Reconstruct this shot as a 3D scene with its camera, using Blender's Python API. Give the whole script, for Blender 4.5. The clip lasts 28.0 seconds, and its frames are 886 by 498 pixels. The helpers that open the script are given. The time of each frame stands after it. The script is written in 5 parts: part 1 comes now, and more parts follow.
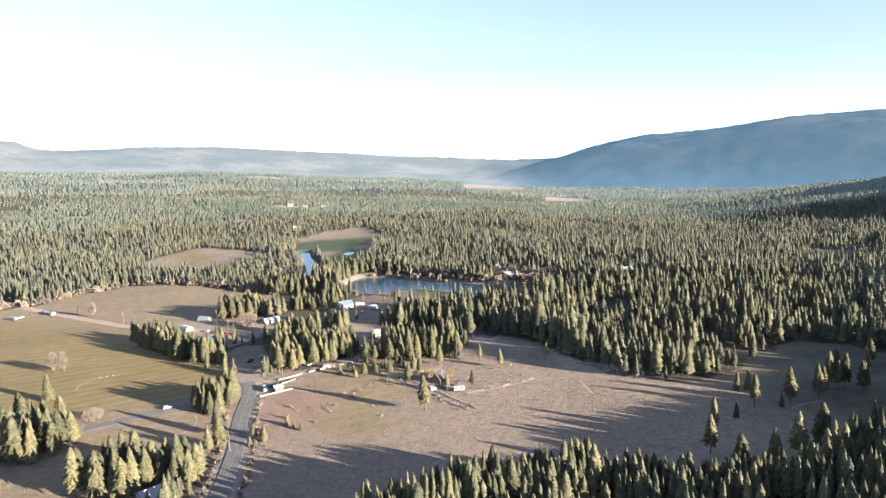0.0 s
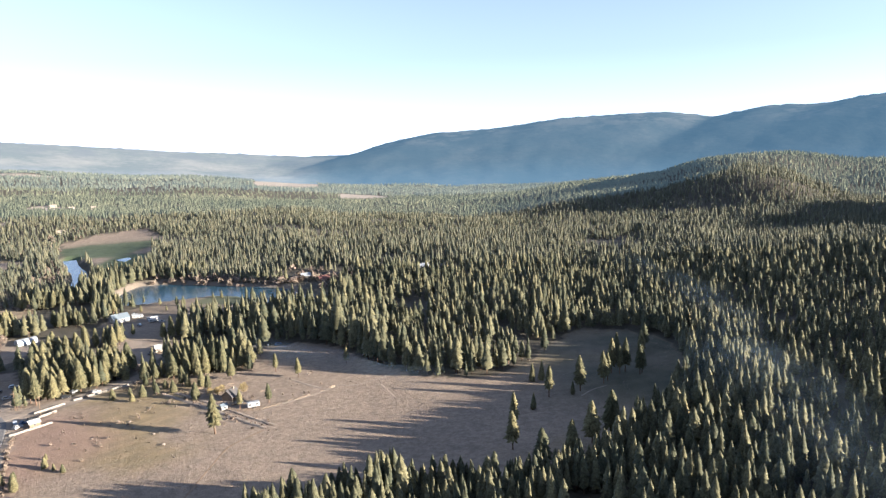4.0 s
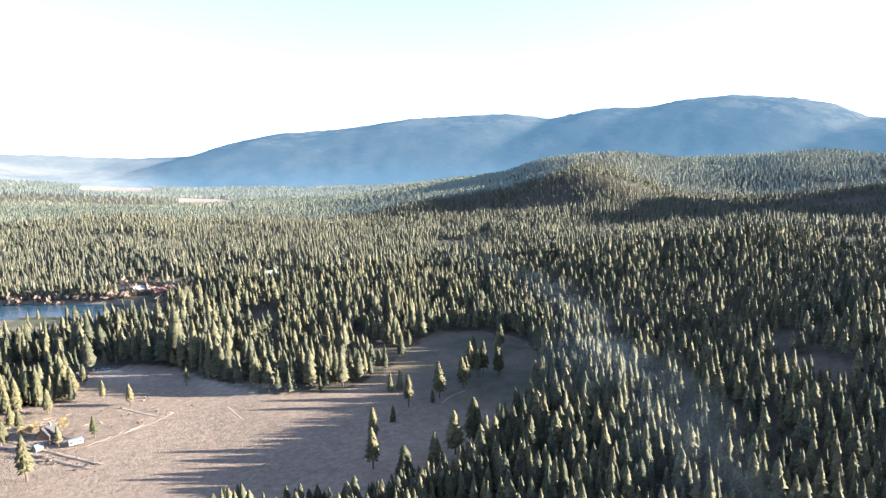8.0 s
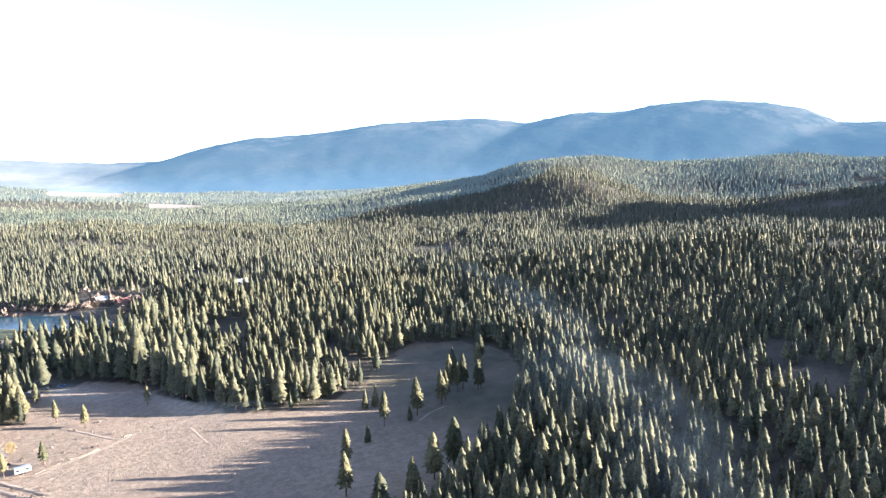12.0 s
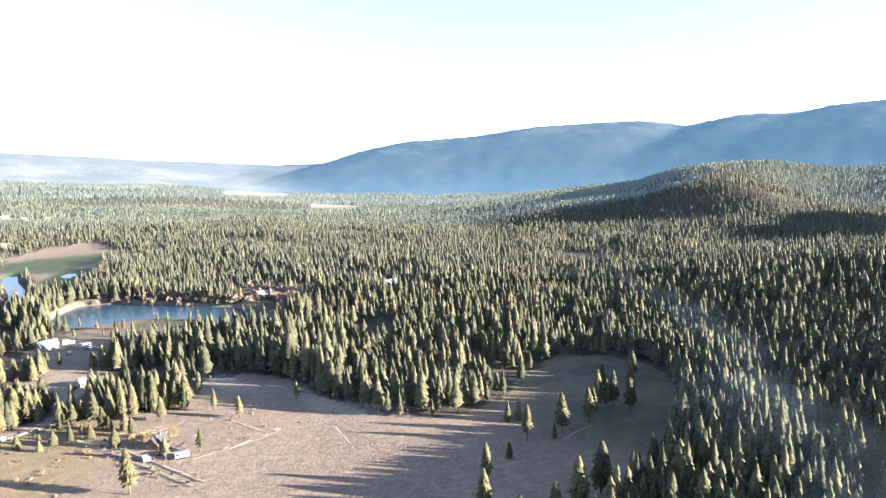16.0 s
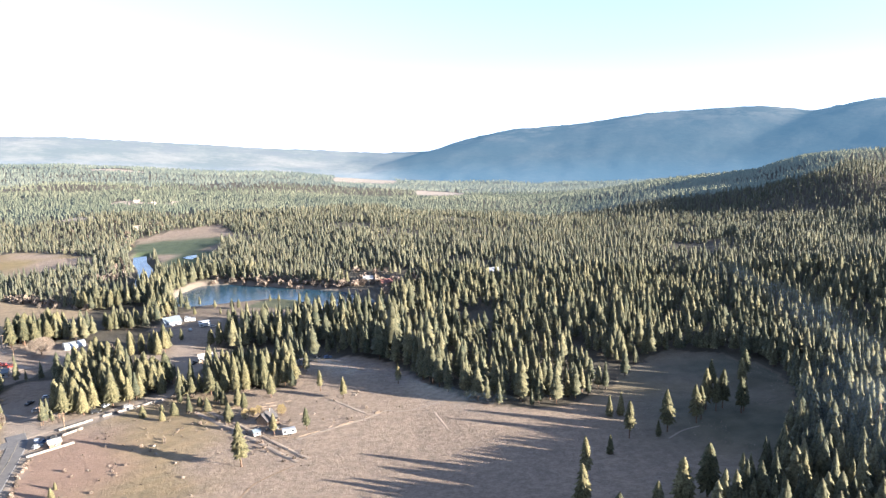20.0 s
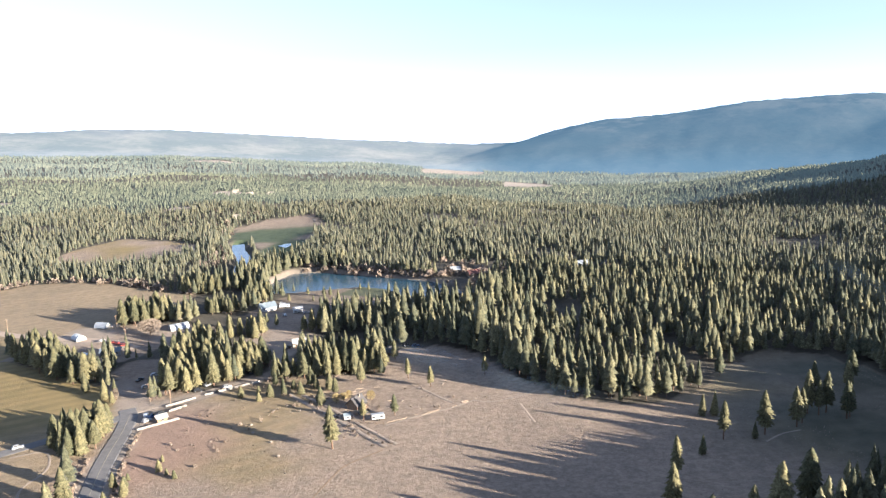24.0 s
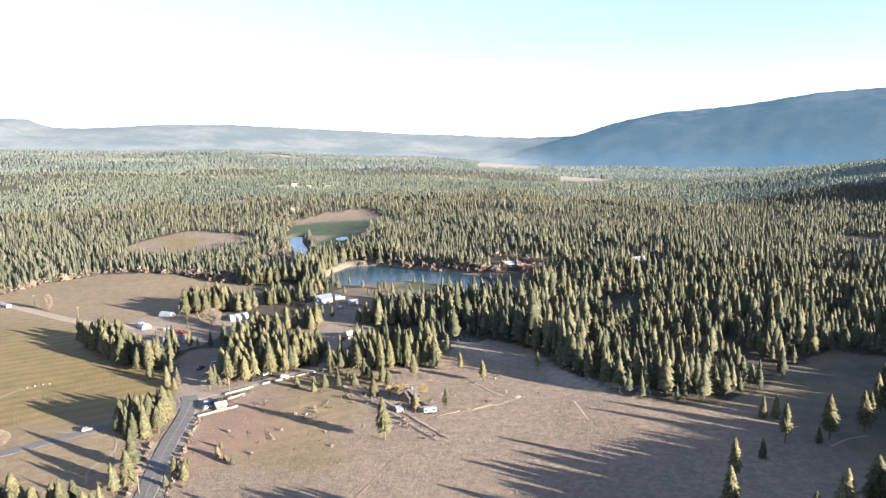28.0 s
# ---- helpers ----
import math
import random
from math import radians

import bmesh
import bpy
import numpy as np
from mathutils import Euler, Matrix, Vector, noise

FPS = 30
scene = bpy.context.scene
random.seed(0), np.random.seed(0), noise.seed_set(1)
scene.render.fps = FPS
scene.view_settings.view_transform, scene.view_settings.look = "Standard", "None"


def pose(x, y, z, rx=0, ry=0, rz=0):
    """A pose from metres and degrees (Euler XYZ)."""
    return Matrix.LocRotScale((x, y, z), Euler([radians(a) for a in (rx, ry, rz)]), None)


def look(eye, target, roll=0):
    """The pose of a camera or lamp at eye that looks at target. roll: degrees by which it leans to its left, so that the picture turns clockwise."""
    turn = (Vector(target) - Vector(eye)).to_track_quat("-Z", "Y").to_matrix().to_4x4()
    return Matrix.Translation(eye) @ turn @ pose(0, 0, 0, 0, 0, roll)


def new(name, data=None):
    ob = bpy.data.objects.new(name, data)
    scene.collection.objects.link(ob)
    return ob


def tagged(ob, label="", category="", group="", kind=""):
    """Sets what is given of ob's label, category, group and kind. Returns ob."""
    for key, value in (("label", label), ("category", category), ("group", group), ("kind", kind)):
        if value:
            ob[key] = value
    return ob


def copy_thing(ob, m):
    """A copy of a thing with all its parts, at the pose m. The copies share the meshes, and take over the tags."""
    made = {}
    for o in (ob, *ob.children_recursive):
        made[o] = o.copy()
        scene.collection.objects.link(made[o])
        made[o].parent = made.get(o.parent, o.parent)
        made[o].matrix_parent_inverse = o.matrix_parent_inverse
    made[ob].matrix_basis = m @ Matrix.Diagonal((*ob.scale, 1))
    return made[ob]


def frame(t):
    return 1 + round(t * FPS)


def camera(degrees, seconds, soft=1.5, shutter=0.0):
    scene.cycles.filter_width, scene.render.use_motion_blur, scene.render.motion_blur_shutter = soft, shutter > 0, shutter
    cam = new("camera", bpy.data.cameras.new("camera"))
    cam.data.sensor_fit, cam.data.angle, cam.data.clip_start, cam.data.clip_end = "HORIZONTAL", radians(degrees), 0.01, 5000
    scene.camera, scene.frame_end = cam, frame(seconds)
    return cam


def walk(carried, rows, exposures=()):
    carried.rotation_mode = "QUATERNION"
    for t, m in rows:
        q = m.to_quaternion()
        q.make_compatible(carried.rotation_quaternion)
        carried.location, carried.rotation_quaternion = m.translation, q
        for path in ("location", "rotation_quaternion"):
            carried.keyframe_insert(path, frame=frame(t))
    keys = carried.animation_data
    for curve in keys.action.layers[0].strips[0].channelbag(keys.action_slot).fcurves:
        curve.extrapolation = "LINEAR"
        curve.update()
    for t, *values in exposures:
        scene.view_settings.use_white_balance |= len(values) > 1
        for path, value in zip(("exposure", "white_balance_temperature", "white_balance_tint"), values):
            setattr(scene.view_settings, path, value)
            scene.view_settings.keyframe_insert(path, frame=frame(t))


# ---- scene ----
cam = camera(64.2, 28.0, soft=1.35)
PATH = [
    (0, (12.377, -13.59, 121.009), (12.238, -11.614, 120.734), -2.6),
    (0.5, (12.46, -11.511, 121.224), (12.351, -9.534, 120.946), -2.6),
    (1, (12.507, -9.407, 121.151), (12.441, -7.428, 120.871), -2.5),
    (1.5, (12.454, -7.307, 121.185), (12.444, -5.328, 120.901), -2.4),
    (2, (12.773, -5.441, 121.228), (12.83, -3.463, 120.939), -2.4),
    (2.5, (12.527, -3.27, 121.115), (12.7, -1.3, 120.821), -2.2),
    (3, (12.195, -1.441, 120.832), (12.479, 0.516, 120.534), -2.1),
    (3.5, (12.76, 0.806, 120.827), (13.131, 2.748, 120.524), -2.0),
    (5.5, (14.309, 9.163, 121.055), (14.854, 11.062, 120.743), -2.2),
    (6, (14.477, 10.713, 121.258), (15.076, 12.595, 120.944), -2.2),
    (6.5, (15.055, 12.721, 121.43), (15.702, 14.586, 121.113), -2.2),
    (7, (15.715, 14.9, 121.303), (16.415, 16.746, 120.985), -2.0),
    (7.5, (16.877, 16.892, 121.213), (17.634, 18.715, 120.892), -2.0),
    (8, (17.496, 18.35, 120.501), (18.322, 20.143, 120.183), -1.9),
    (8.5, (18.221, 20.489, 120.502), (19.111, 22.252, 120.181), -1.8),
    (9, (19.403, 22.27, 120.511), (20.348, 24.003, 120.187), -1.8),
    (9.5, (20.211, 24.393, 120.42), (21.174, 26.115, 120.097), -1.8),
    (10, (20.987, 26.693, 120.185), (21.952, 28.415, 119.865), -1.9),
    (10.5, (21.776, 28.547, 119.938), (22.736, 30.273, 119.621), -1.9),
    (11, (22.155, 30.079, 119.656), (23.1, 31.814, 119.345), -1.8),
    (11.5, (23.088, 31.727, 119.527), (24.007, 33.477, 119.218), -1.8),
    (12, (24.387, 33.943, 119.568), (25.275, 35.709, 119.2605), -1.9),
    (12.5, (24.984, 35.621, 119.512), (25.838, 37.404, 119.2091), -1.8),
    (13, (25.148, 36.888, 119.697), (25.934, 38.703, 119.3976), -1.9),
    (13.5, (25.554, 38.665, 119.539), (26.261, 40.513, 119.2432), -1.9),
    (15.5, (28.637, 44.651, 119.215), (29.171, 46.558, 118.9303), -2.0),
    (16, (29.103, 45.556, 119.047), (29.601, 47.472, 118.7628), -1.9),
    (16.5, (29.682, 46.478, 118.927), (30.144, 48.403, 118.6429), -1.8),
    (17, (30.404, 46.794, 118.829), (30.826, 48.729, 118.5429), -1.9),
    (17.5, (29.399, 46.75, 118.503), (29.789, 48.692, 118.219), -1.7),
    (18, (29.445, 46.841, 118.646), (29.797, 48.788, 118.3541), -1.8),
    (18.5, (29.576, 46.967, 118.56), (29.893, 48.92, 118.2651), -1.8),
    (19, (29.601, 46.855, 118.871), (29.884, 48.813, 118.5702), -1.9),
    (19.5, (29.513, 46.637, 118.911), (29.76, 48.599, 118.6082), -2.0),
    (20, (30.141, 46.969, 119.185), (30.349, 48.935, 118.8763), -2.1),
    (20.5, (29.648, 46.677, 119.042), (29.825, 48.646, 118.733), -2.1),
    (21, (29.371, 46.383, 119.157), (29.516, 48.354, 118.8447), -2.1),
    (21.5, (29.259, 46.271, 119.099), (29.371, 48.244, 118.7854), -2.1),
    (22, (29.456, 46.464, 119.242), (29.533, 48.438, 118.9252), -2.2),
    (22.5, (29.212, 46.436, 119.263), (29.258, 48.41, 118.9439), -2.3),
    (24.5, (29.16, 46.218, 119.354), (29.102, 48.192, 119.0287), -2.4),
    (25, (28.718, 46.247, 119.399), (28.642, 48.219, 119.0717), -2.4),
    (25.5, (29.336, 46.59, 119.193), (29.237, 48.561, 118.8647), -2.4),
    (26, (29.367, 46.317, 119.119), (29.249, 48.287, 118.7897), -2.4),
    (26.5, (29.195, 46.091, 119.195), (29.06, 48.059, 118.8647), -2.4),
    (27, (29.215, 45.937, 119.145), (29.062, 47.905, 118.8157), -2.4),
    (27.5, (29.214, 45.91, 119.244), (29.043, 47.876, 118.9127), -2.4),
    (28, (29.825, 46.38, 119.431), (29.632, 48.344, 119.0977), -2.6),
]
walk(cam, [(t, look(eye, target, roll)) for t, eye, target, roll in PATH],
     [(t, 2.56 + e, k, g) for t, e, k, g in ((0, -0.08, 5280, 11), (3, -0.20, 5280, 11), (6, 0.12, 5180, 11), (9, 0.52, 5080, 12), (12, 0.58, 5030, 13), (16, 0.43, 5130, 12), (20, 0.21, 5180, 12), (24.5, 0.0, 5230, 11), (28, 0.0, 5230, 11))])

# ---- light ----
SUN_AZ, SUN_EL = 117.0, 11.5
sky_world = bpy.data.worlds.new("sky")
sky_world.use_nodes = True
scene.world = sky_world
wn = sky_world.node_tree
sky = wn.nodes.new("ShaderNodeTexSky")
sky.sky_type, sky.sun_disc = "NISHITA", False
sky.sun_elevation, sky.sun_rotation = radians(SUN_EL), radians(SUN_AZ)
sky.air_density, sky.dust_density, sky.ozone_density, sky.altitude = 1.0, 0.05, 0.4, 1200
wn.nodes["Background"].inputs[1].default_value = 0.041
clear = wn.nodes.new("ShaderNodeMix")
clear.data_type, clear.blend_type = "RGBA", "MULTIPLY"
clear.inputs[0].default_value, clear.inputs[7].default_value = 1.0, (0.94, 1.0, 1.16, 1)
milky = wn.nodes.new("ShaderNodeHueSaturation")
milky.inputs["Saturation"].default_value = 0.36
wn.links.new(sky.outputs[0], milky.inputs["Color"])
wn.links.new(milky.outputs[0], clear.inputs[6])
wn.links.new(clear.outputs[2], wn.nodes["Background"].inputs[0])

sun = new("sun", bpy.data.lights.new("sun", "SUN"))
sun.data.energy, sun.data.angle, sun.data.color = 4.9, radians(0.6), (1.0, 0.80, 0.55)
sun.matrix_world = look((400, -200, 300), (400 - math.sin(radians(SUN_AZ)) * math.cos(radians(SUN_EL)),
                        -200 - math.cos(radians(SUN_AZ)) * math.cos(radians(SUN_EL)), 300 - math.sin(radians(SUN_EL))))
tagged(sun, kind="structure")


# ---- materials ----
def nodes_of(name, rough=0.9):
    m = bpy.data.materials.new(name)
    m.use_nodes = True
    t = m.node_tree
    b = t.nodes["Principled BSDF"]
    b.inputs["Roughness"].default_value = rough
    b.inputs["Specular IOR Level"].default_value = 0.25
    return m, t, b


def ramp(t, fac, *stops):
    r = t.nodes.new("ShaderNodeValToRGB")
    while len(r.color_ramp.elements) < len(stops):
        r.color_ramp.elements.new(0.5)
    for e, (p, c) in zip(r.color_ramp.elements, stops):
        e.position, e.color = p, (*c, 1)
    t.links.new(fac, r.inputs[0])
    return r.outputs[0]


def noise_of(t, scale, detail=4, coord="Object", rough=0.55):
    n = t.nodes.new("ShaderNodeTexNoise")
    c = t.nodes.new("ShaderNodeTexCoord")
    n.inputs["Scale"].default_value, n.inputs["Detail"].default_value, n.inputs["Roughness"].default_value = scale, detail, rough
    t.links.new(c.outputs[coord], n.inputs["Vector"])
    return n.outputs["Fac"]


def mixed(t, fac, a, b, how="MIX"):
    m = t.nodes.new("ShaderNodeMix")
    m.data_type, m.blend_type = "RGBA", how
    for socket, value in ((m.inputs[0], fac), (m.inputs[6], a), (m.inputs[7], b)):
        if isinstance(value, (int, float)):
            socket.default_value = value
        elif isinstance(value, tuple):
            socket.default_value = (*value, 1)
        else:
            t.links.new(value, socket)
    return m.outputs[2]


def attribute(t, name):
    a = t.nodes.new("ShaderNodeAttribute")
    a.attribute_name = name
    return a.outputs["Fac"]


def bumped(t, b, fac, strength, distance):
    n = t.nodes.new("ShaderNodeBump")
    n.inputs["Strength"].default_value, n.inputs["Distance"].default_value = strength, distance
    t.links.new(fac, n.inputs["Height"])
    t.links.new(n.outputs[0], b.inputs["Normal"])


def worn(name, light, dark, scale=1.5, rough=0.8, metal=0.0, bump=0.03):
    """A weathered plain surface: two tones by a coarse and a fine noise."""
    m, t, b = nodes_of(name, rough)
    both = mixed(t, 0.5, noise_of(t, scale), noise_of(t, scale * 9), "MIX")
    t.links.new(ramp(t, both, (0.35, dark), (0.62, light)), b.inputs["Base Color"])
    b.inputs["Metallic"].default_value = metal
    bumped(t, b, noise_of(t, scale * 6), 0.4, bump)
    return m


def foliage(name, dark, light, source, through_light=0.18, patchy=0.5, bloom=0.12):
    """Needles: tone by tree and by twig, thin enough to let some light through."""
    m, t, b = nodes_of(name, 0.75)
    if source == "tint":
        each = attribute(t, "tint")
    else:
        each = t.nodes.new("ShaderNodeObjectInfo").outputs["Random"]
    twig = t.nodes.new("ShaderNodeNewGeometry").outputs["Random Per Island"]
    both = mixed(t, 0.35, each, twig)
    colour = ramp(t, both, (0.1, dark), (0.55, tuple((a + b2) / 2 for a, b2 in zip(dark, light))), (0.9, light))
    clump = ramp(t, noise_of(t, 1.3, 3, rough=0.75), (0.36, (patchy, patchy, patchy)), (0.62, (1.15, 1.15, 1.15)))
    colour = mixed(t, 1.0, colour, clump, "MULTIPLY")
    t.links.new(colour, b.inputs["Base Color"])
    b.inputs["Specular IOR Level"].default_value = 0.15
    b.inputs["Sheen Weight"].default_value, b.inputs["Sheen Roughness"].default_value = bloom, 0.6
    b.inputs["Sheen Tint"].default_value = (0.80, 0.90, 1.0, 1)
    thin = t.nodes.new("ShaderNodeBsdfTranslucent")
    t.links.new(colour, thin.inputs[0])
    mix = t.nodes.new("ShaderNodeMixShader")
    mix.inputs[0].default_value = through_light
    t.links.new(b.outputs[0], mix.inputs[1])
    t.links.new(thin.outputs[0], mix.inputs[2])
    t.links.new(mix.outputs[0], t.nodes["Material Output"].inputs[0])
    return m


M_NEEDLE = foliage("needles", (0.092, 0.096, 0.052), (0.262, 0.228, 0.112), "random", 0.34, 0.42, 0.06)
M_WOODS = foliage("needles_of_the_woods", (0.090, 0.098, 0.060), (0.262, 0.236, 0.126), "tint", 0.42, 0.46, 0.08)
# Paler, flatter copy of the needles: middle-distance haze put into the colour.
M_WOODS_FAR = foliage("needles_paled_for_haze", (0.118, 0.126, 0.080), (0.262, 0.240, 0.142), "tint", 0.5, 0.70, 0.18)
M_YELLOW = foliage("yellow_leaves", (0.30, 0.23, 0.10), (0.46, 0.36, 0.17), "random", 0.35, 0.7)
M_RUST = foliage("rusty_needles", (0.16, 0.10, 0.05), (0.26, 0.155, 0.075), "random")
M_TWIGS = foliage("bare_twigs", (0.17, 0.135, 0.10), (0.29, 0.225, 0.165), "random")
M_SHRUB = foliage("autumn_shrub", (0.19, 0.15, 0.11), (0.40, 0.31, 0.235), "tint", 0.3)
M_BARK = worn("bark", (0.20, 0.125, 0.08), (0.07, 0.045, 0.032), 2.0, 0.95)
M_ASPHALT = worn("asphalt", (0.185, 0.175, 0.168), (0.120, 0.116, 0.113), 0.35, 0.9)
M_GRAVEL = worn("gravel", (0.33, 0.27, 0.21), (0.20, 0.165, 0.13), 0.3, 0.95)
M_DIRT = worn("pale_dirt", (0.42, 0.33, 0.25), (0.29, 0.23, 0.175), 0.3, 0.95)
M_CONCRETE = worn("concrete", (0.27, 0.245, 0.205), (0.175, 0.16, 0.14), 1.0, 0.9)
M_WHITE = worn("white_paint", (0.40, 0.39, 0.375), (0.30, 0.29, 0.28), 0.8, 0.6)
M_CREAM = worn("cream_siding", (0.33, 0.285, 0.22), (0.24, 0.205, 0.16), 0.8, 0.7)
M_METAL = worn("pale_metal_sheet", (0.42, 0.435, 0.45), (0.30, 0.315, 0.33), 0.5, 0.45, 0.3)
M_ROOF_DARK = worn("dark_shingle", (0.085, 0.078, 0.075), (0.045, 0.042, 0.042), 1.2, 0.9)
M_ROOF_BLUE = worn("blue_metal_roof", (0.20, 0.235, 0.26), (0.13, 0.155, 0.18), 0.6, 0.5, 0.2)
M_ROOF_RED = worn("red_metal_roof", (0.19, 0.095, 0.075), (0.13, 0.06, 0.05), 0.6, 0.55)
M_WOOD = worn("weathered_wood", (0.28, 0.20, 0.13), (0.14, 0.095, 0.062), 1.5, 0.9)
M_LOG = worn("bleached_log", (0.37, 0.285, 0.205), (0.21, 0.155, 0.11), 1.5, 0.9)
M_GREY = worn("grey_siding", (0.36, 0.35, 0.33), (0.25, 0.24, 0.23), 1.0, 0.8)
M_RED = worn("red_paint", (0.26, 0.05, 0.04), (0.18, 0.035, 0.03), 1.0, 0.4)
M_BLUE = worn("blue_paint", (0.06, 0.10, 0.20), (0.04, 0.07, 0.14), 1.0, 0.35)
M_DARK = worn("dark_paint", (0.035, 0.036, 0.04), (0.02, 0.02, 0.022), 1.0, 0.35)
M_SILVER = worn("silver_paint", (0.45, 0.46, 0.47), (0.36, 0.37, 0.38), 1.0, 0.3, 0.5)
M_TYRE = worn("tyre", (0.03, 0.03, 0.03), (0.018, 0.018, 0.018), 3.0, 0.95)
M_GLASS, _t, _b = nodes_of("window_glass", 0.08)
_b.inputs["Base Color"].default_value, _b.inputs["Specular IOR Level"].default_value = (0.02, 0.025, 0.03, 1), 0.6
M_STONE = worn("stone", (0.29, 0.24, 0.19), (0.17, 0.14, 0.115), 0.6, 0.95, 0, 0.2)
M_LINE = worn("road_line", (0.26, 0.23, 0.17), (0.16, 0.145, 0.125), 2.0, 0.8)


def ground_material():
    m, t, b = nodes_of("ground", 0.95)
    broad, mid, fine = noise_of(t, 0.012, 5), noise_of(t, 0.11, 5), noise_of(t, 0.8, 5, rough=0.75)
    dry = mixed(t, 0.55, ramp(t, broad, (0.36, (0.178, 0.133, 0.092)), (0.62, (0.312, 0.237, 0.167))),
                ramp(t, mid, (0.36, (0.143, 0.107, 0.080)), (0.62, (0.352, 0.269, 0.187))))
    clods = noise_of(t, 0.33, 6, rough=0.8)
    dry = mixed(t, 0.58, dry, ramp(t, clods, (0.40, (0.125, 0.095, 0.070)), (0.50, (0.235, 0.182, 0.135)), (0.62, (0.370, 0.292, 0.222))))
    dry = mixed(t, 0.30, dry, ramp(t, fine, (0.36, (0.174, 0.135, 0.105)), (0.63, (0.295, 0.235, 0.176))))
    mown = t.nodes.new("ShaderNodeTexWave")
    mown.inputs["Scale"].default_value, mown.inputs["Distortion"].default_value, mown.inputs["Detail"].default_value = 0.035, 3.0, 3
    mown.inputs["Detail Scale"].default_value = 0.6
    where, turned = t.nodes.new("ShaderNodeTexCoord"), t.nodes.new("ShaderNodeMapping")
    turned.inputs["Rotation"].default_value = (0, 0, 1.05)
    t.links.new(where.outputs["Object"], turned.inputs["Vector"])
    t.links.new(turned.outputs[0], mown.inputs["Vector"])
    green = mixed(t, 0.5, ramp(t, broad, (0.35, (0.158, 0.122, 0.048)), (0.65, (0.262, 0.190, 0.080))),
                  ramp(t, mid, (0.3, (0.138, 0.112, 0.044)), (0.7, (0.280, 0.205, 0.088))))
    green = mixed(t, 0.22, green, ramp(t, mown.outputs["Fac"], (0.3, (0.120, 0.100, 0.042)), (0.7, (0.290, 0.215, 0.095))))
    litter = mixed(t, 0.5, ramp(t, mid, (0.3, (0.046, 0.042, 0.032)), (0.7, (0.110, 0.094, 0.068))),
                   ramp(t, fine, (0.3, (0.044, 0.040, 0.031)), (0.7, (0.108, 0.092, 0.066))))
    brown = mixed(t, 0.5, ramp(t, mid, (0.3, (0.193, 0.127, 0.092)), (0.7, (0.297, 0.203, 0.149))),
                  ramp(t, fine, (0.3, (0.176, 0.115, 0.084)), (0.7, (0.330, 0.231, 0.165))))
    dirt = mixed(t, 0.5, ramp(t, mid, (0.3, (0.220, 0.176, 0.136)), (0.7, (0.317, 0.260, 0.207))),
                 ramp(t, fine, (0.3, (0.202, 0.163, 0.128)), (0.7, (0.326, 0.273, 0.220))))
    lush = ramp(t, mid, (0.3, (0.045, 0.066, 0.034)), (0.7, (0.09, 0.108, 0.055)))
    # Meadow's east end: shade painted in as darker green-grey ground.
    east_shade = mixed(t, 0.5, ramp(t, broad, (0.35, (0.070, 0.075, 0.054)), (0.65, (0.108, 0.104, 0.076))),
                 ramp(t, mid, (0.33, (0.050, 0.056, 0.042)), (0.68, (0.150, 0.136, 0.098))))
    # Far fields painted paler than dry grass, with haze in the colour.
    hazy_field = mixed(t, 0.5, ramp(t, broad, (0.35, (0.26, 0.22, 0.18)), (0.65, (0.36, 0.31, 0.26))), ramp(t, mid, (0.35, (0.22, 0.19, 0.155)), (0.65, (0.38, 0.33, 0.275))))
    colour = mixed(t, attribute(t, "dry"), litter, dry)
    for name, c in (("green", green), ("east_shade", east_shade), ("brown", brown), ("dirt", dirt), ("lush", lush), ("hazy_field", hazy_field)):
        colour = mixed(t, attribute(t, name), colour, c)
    t.links.new(colour, b.inputs["Base Color"])
    both = mixed(t, 0.5, fine, noise_of(t, 0.35, 6, rough=0.65))
    bumped(t, b, both, 0.9, 0.75)
    return m


M_GROUND = ground_material()


def water_material():
    m, t, b = nodes_of("lake_water", 0.16)
    t.links.new(ramp(t, noise_of(t, 0.02, 3), (0.3, (0.026, 0.062, 0.095)), (0.7, (0.038, 0.082, 0.118))), b.inputs["Base Color"])
    b.inputs["Specular IOR Level"].default_value = 0.5
    bumped(t, b, noise_of(t, 0.9, 3), 0.5, 0.25)
    return m


M_WATER = water_material()


def smoke_material():
    """Thin smoke: sunlit particles with clear air between them."""
    m = bpy.data.materials.new("smoke")
    m.use_nodes = True
    t = m.node_tree
    t.nodes.remove(t.nodes["Principled BSDF"])
    clear_air, lit, back = (t.nodes.new("ShaderNodeBsdf" + k) for k in ("Transparent", "Diffuse", "Translucent"))
    for n in (lit, back):
        n.inputs[0].default_value = (0.50, 0.68, 0.88, 1)
    grain, dense = t.nodes.new("ShaderNodeMixShader"), t.nodes.new("ShaderNodeMixShader")
    t.links.new(lit.outputs[0], grain.inputs[1])
    t.links.new(back.outputs[0], grain.inputs[2])
    thick = t.nodes.new("ShaderNodeMath")
    thick.operation = "MULTIPLY"
    puffs = ramp(t, noise_of(t, 0.07, 5, rough=0.6), (0.30, (0.15, 0.15, 0.15)), (0.72, (1, 1, 1)))
    t.links.new(puffs, thick.inputs[0])
    t.links.new(attribute(t, "soft"), thick.inputs[1])
    t.links.new(thick.outputs[0], dense.inputs[0])
    t.links.new(clear_air.outputs[0], dense.inputs[1])
    t.links.new(grain.outputs[0], dense.inputs[2])
    t.links.new(dense.outputs[0], t.nodes["Material Output"].inputs[0])
    return m


M_SMOKE = smoke_material()


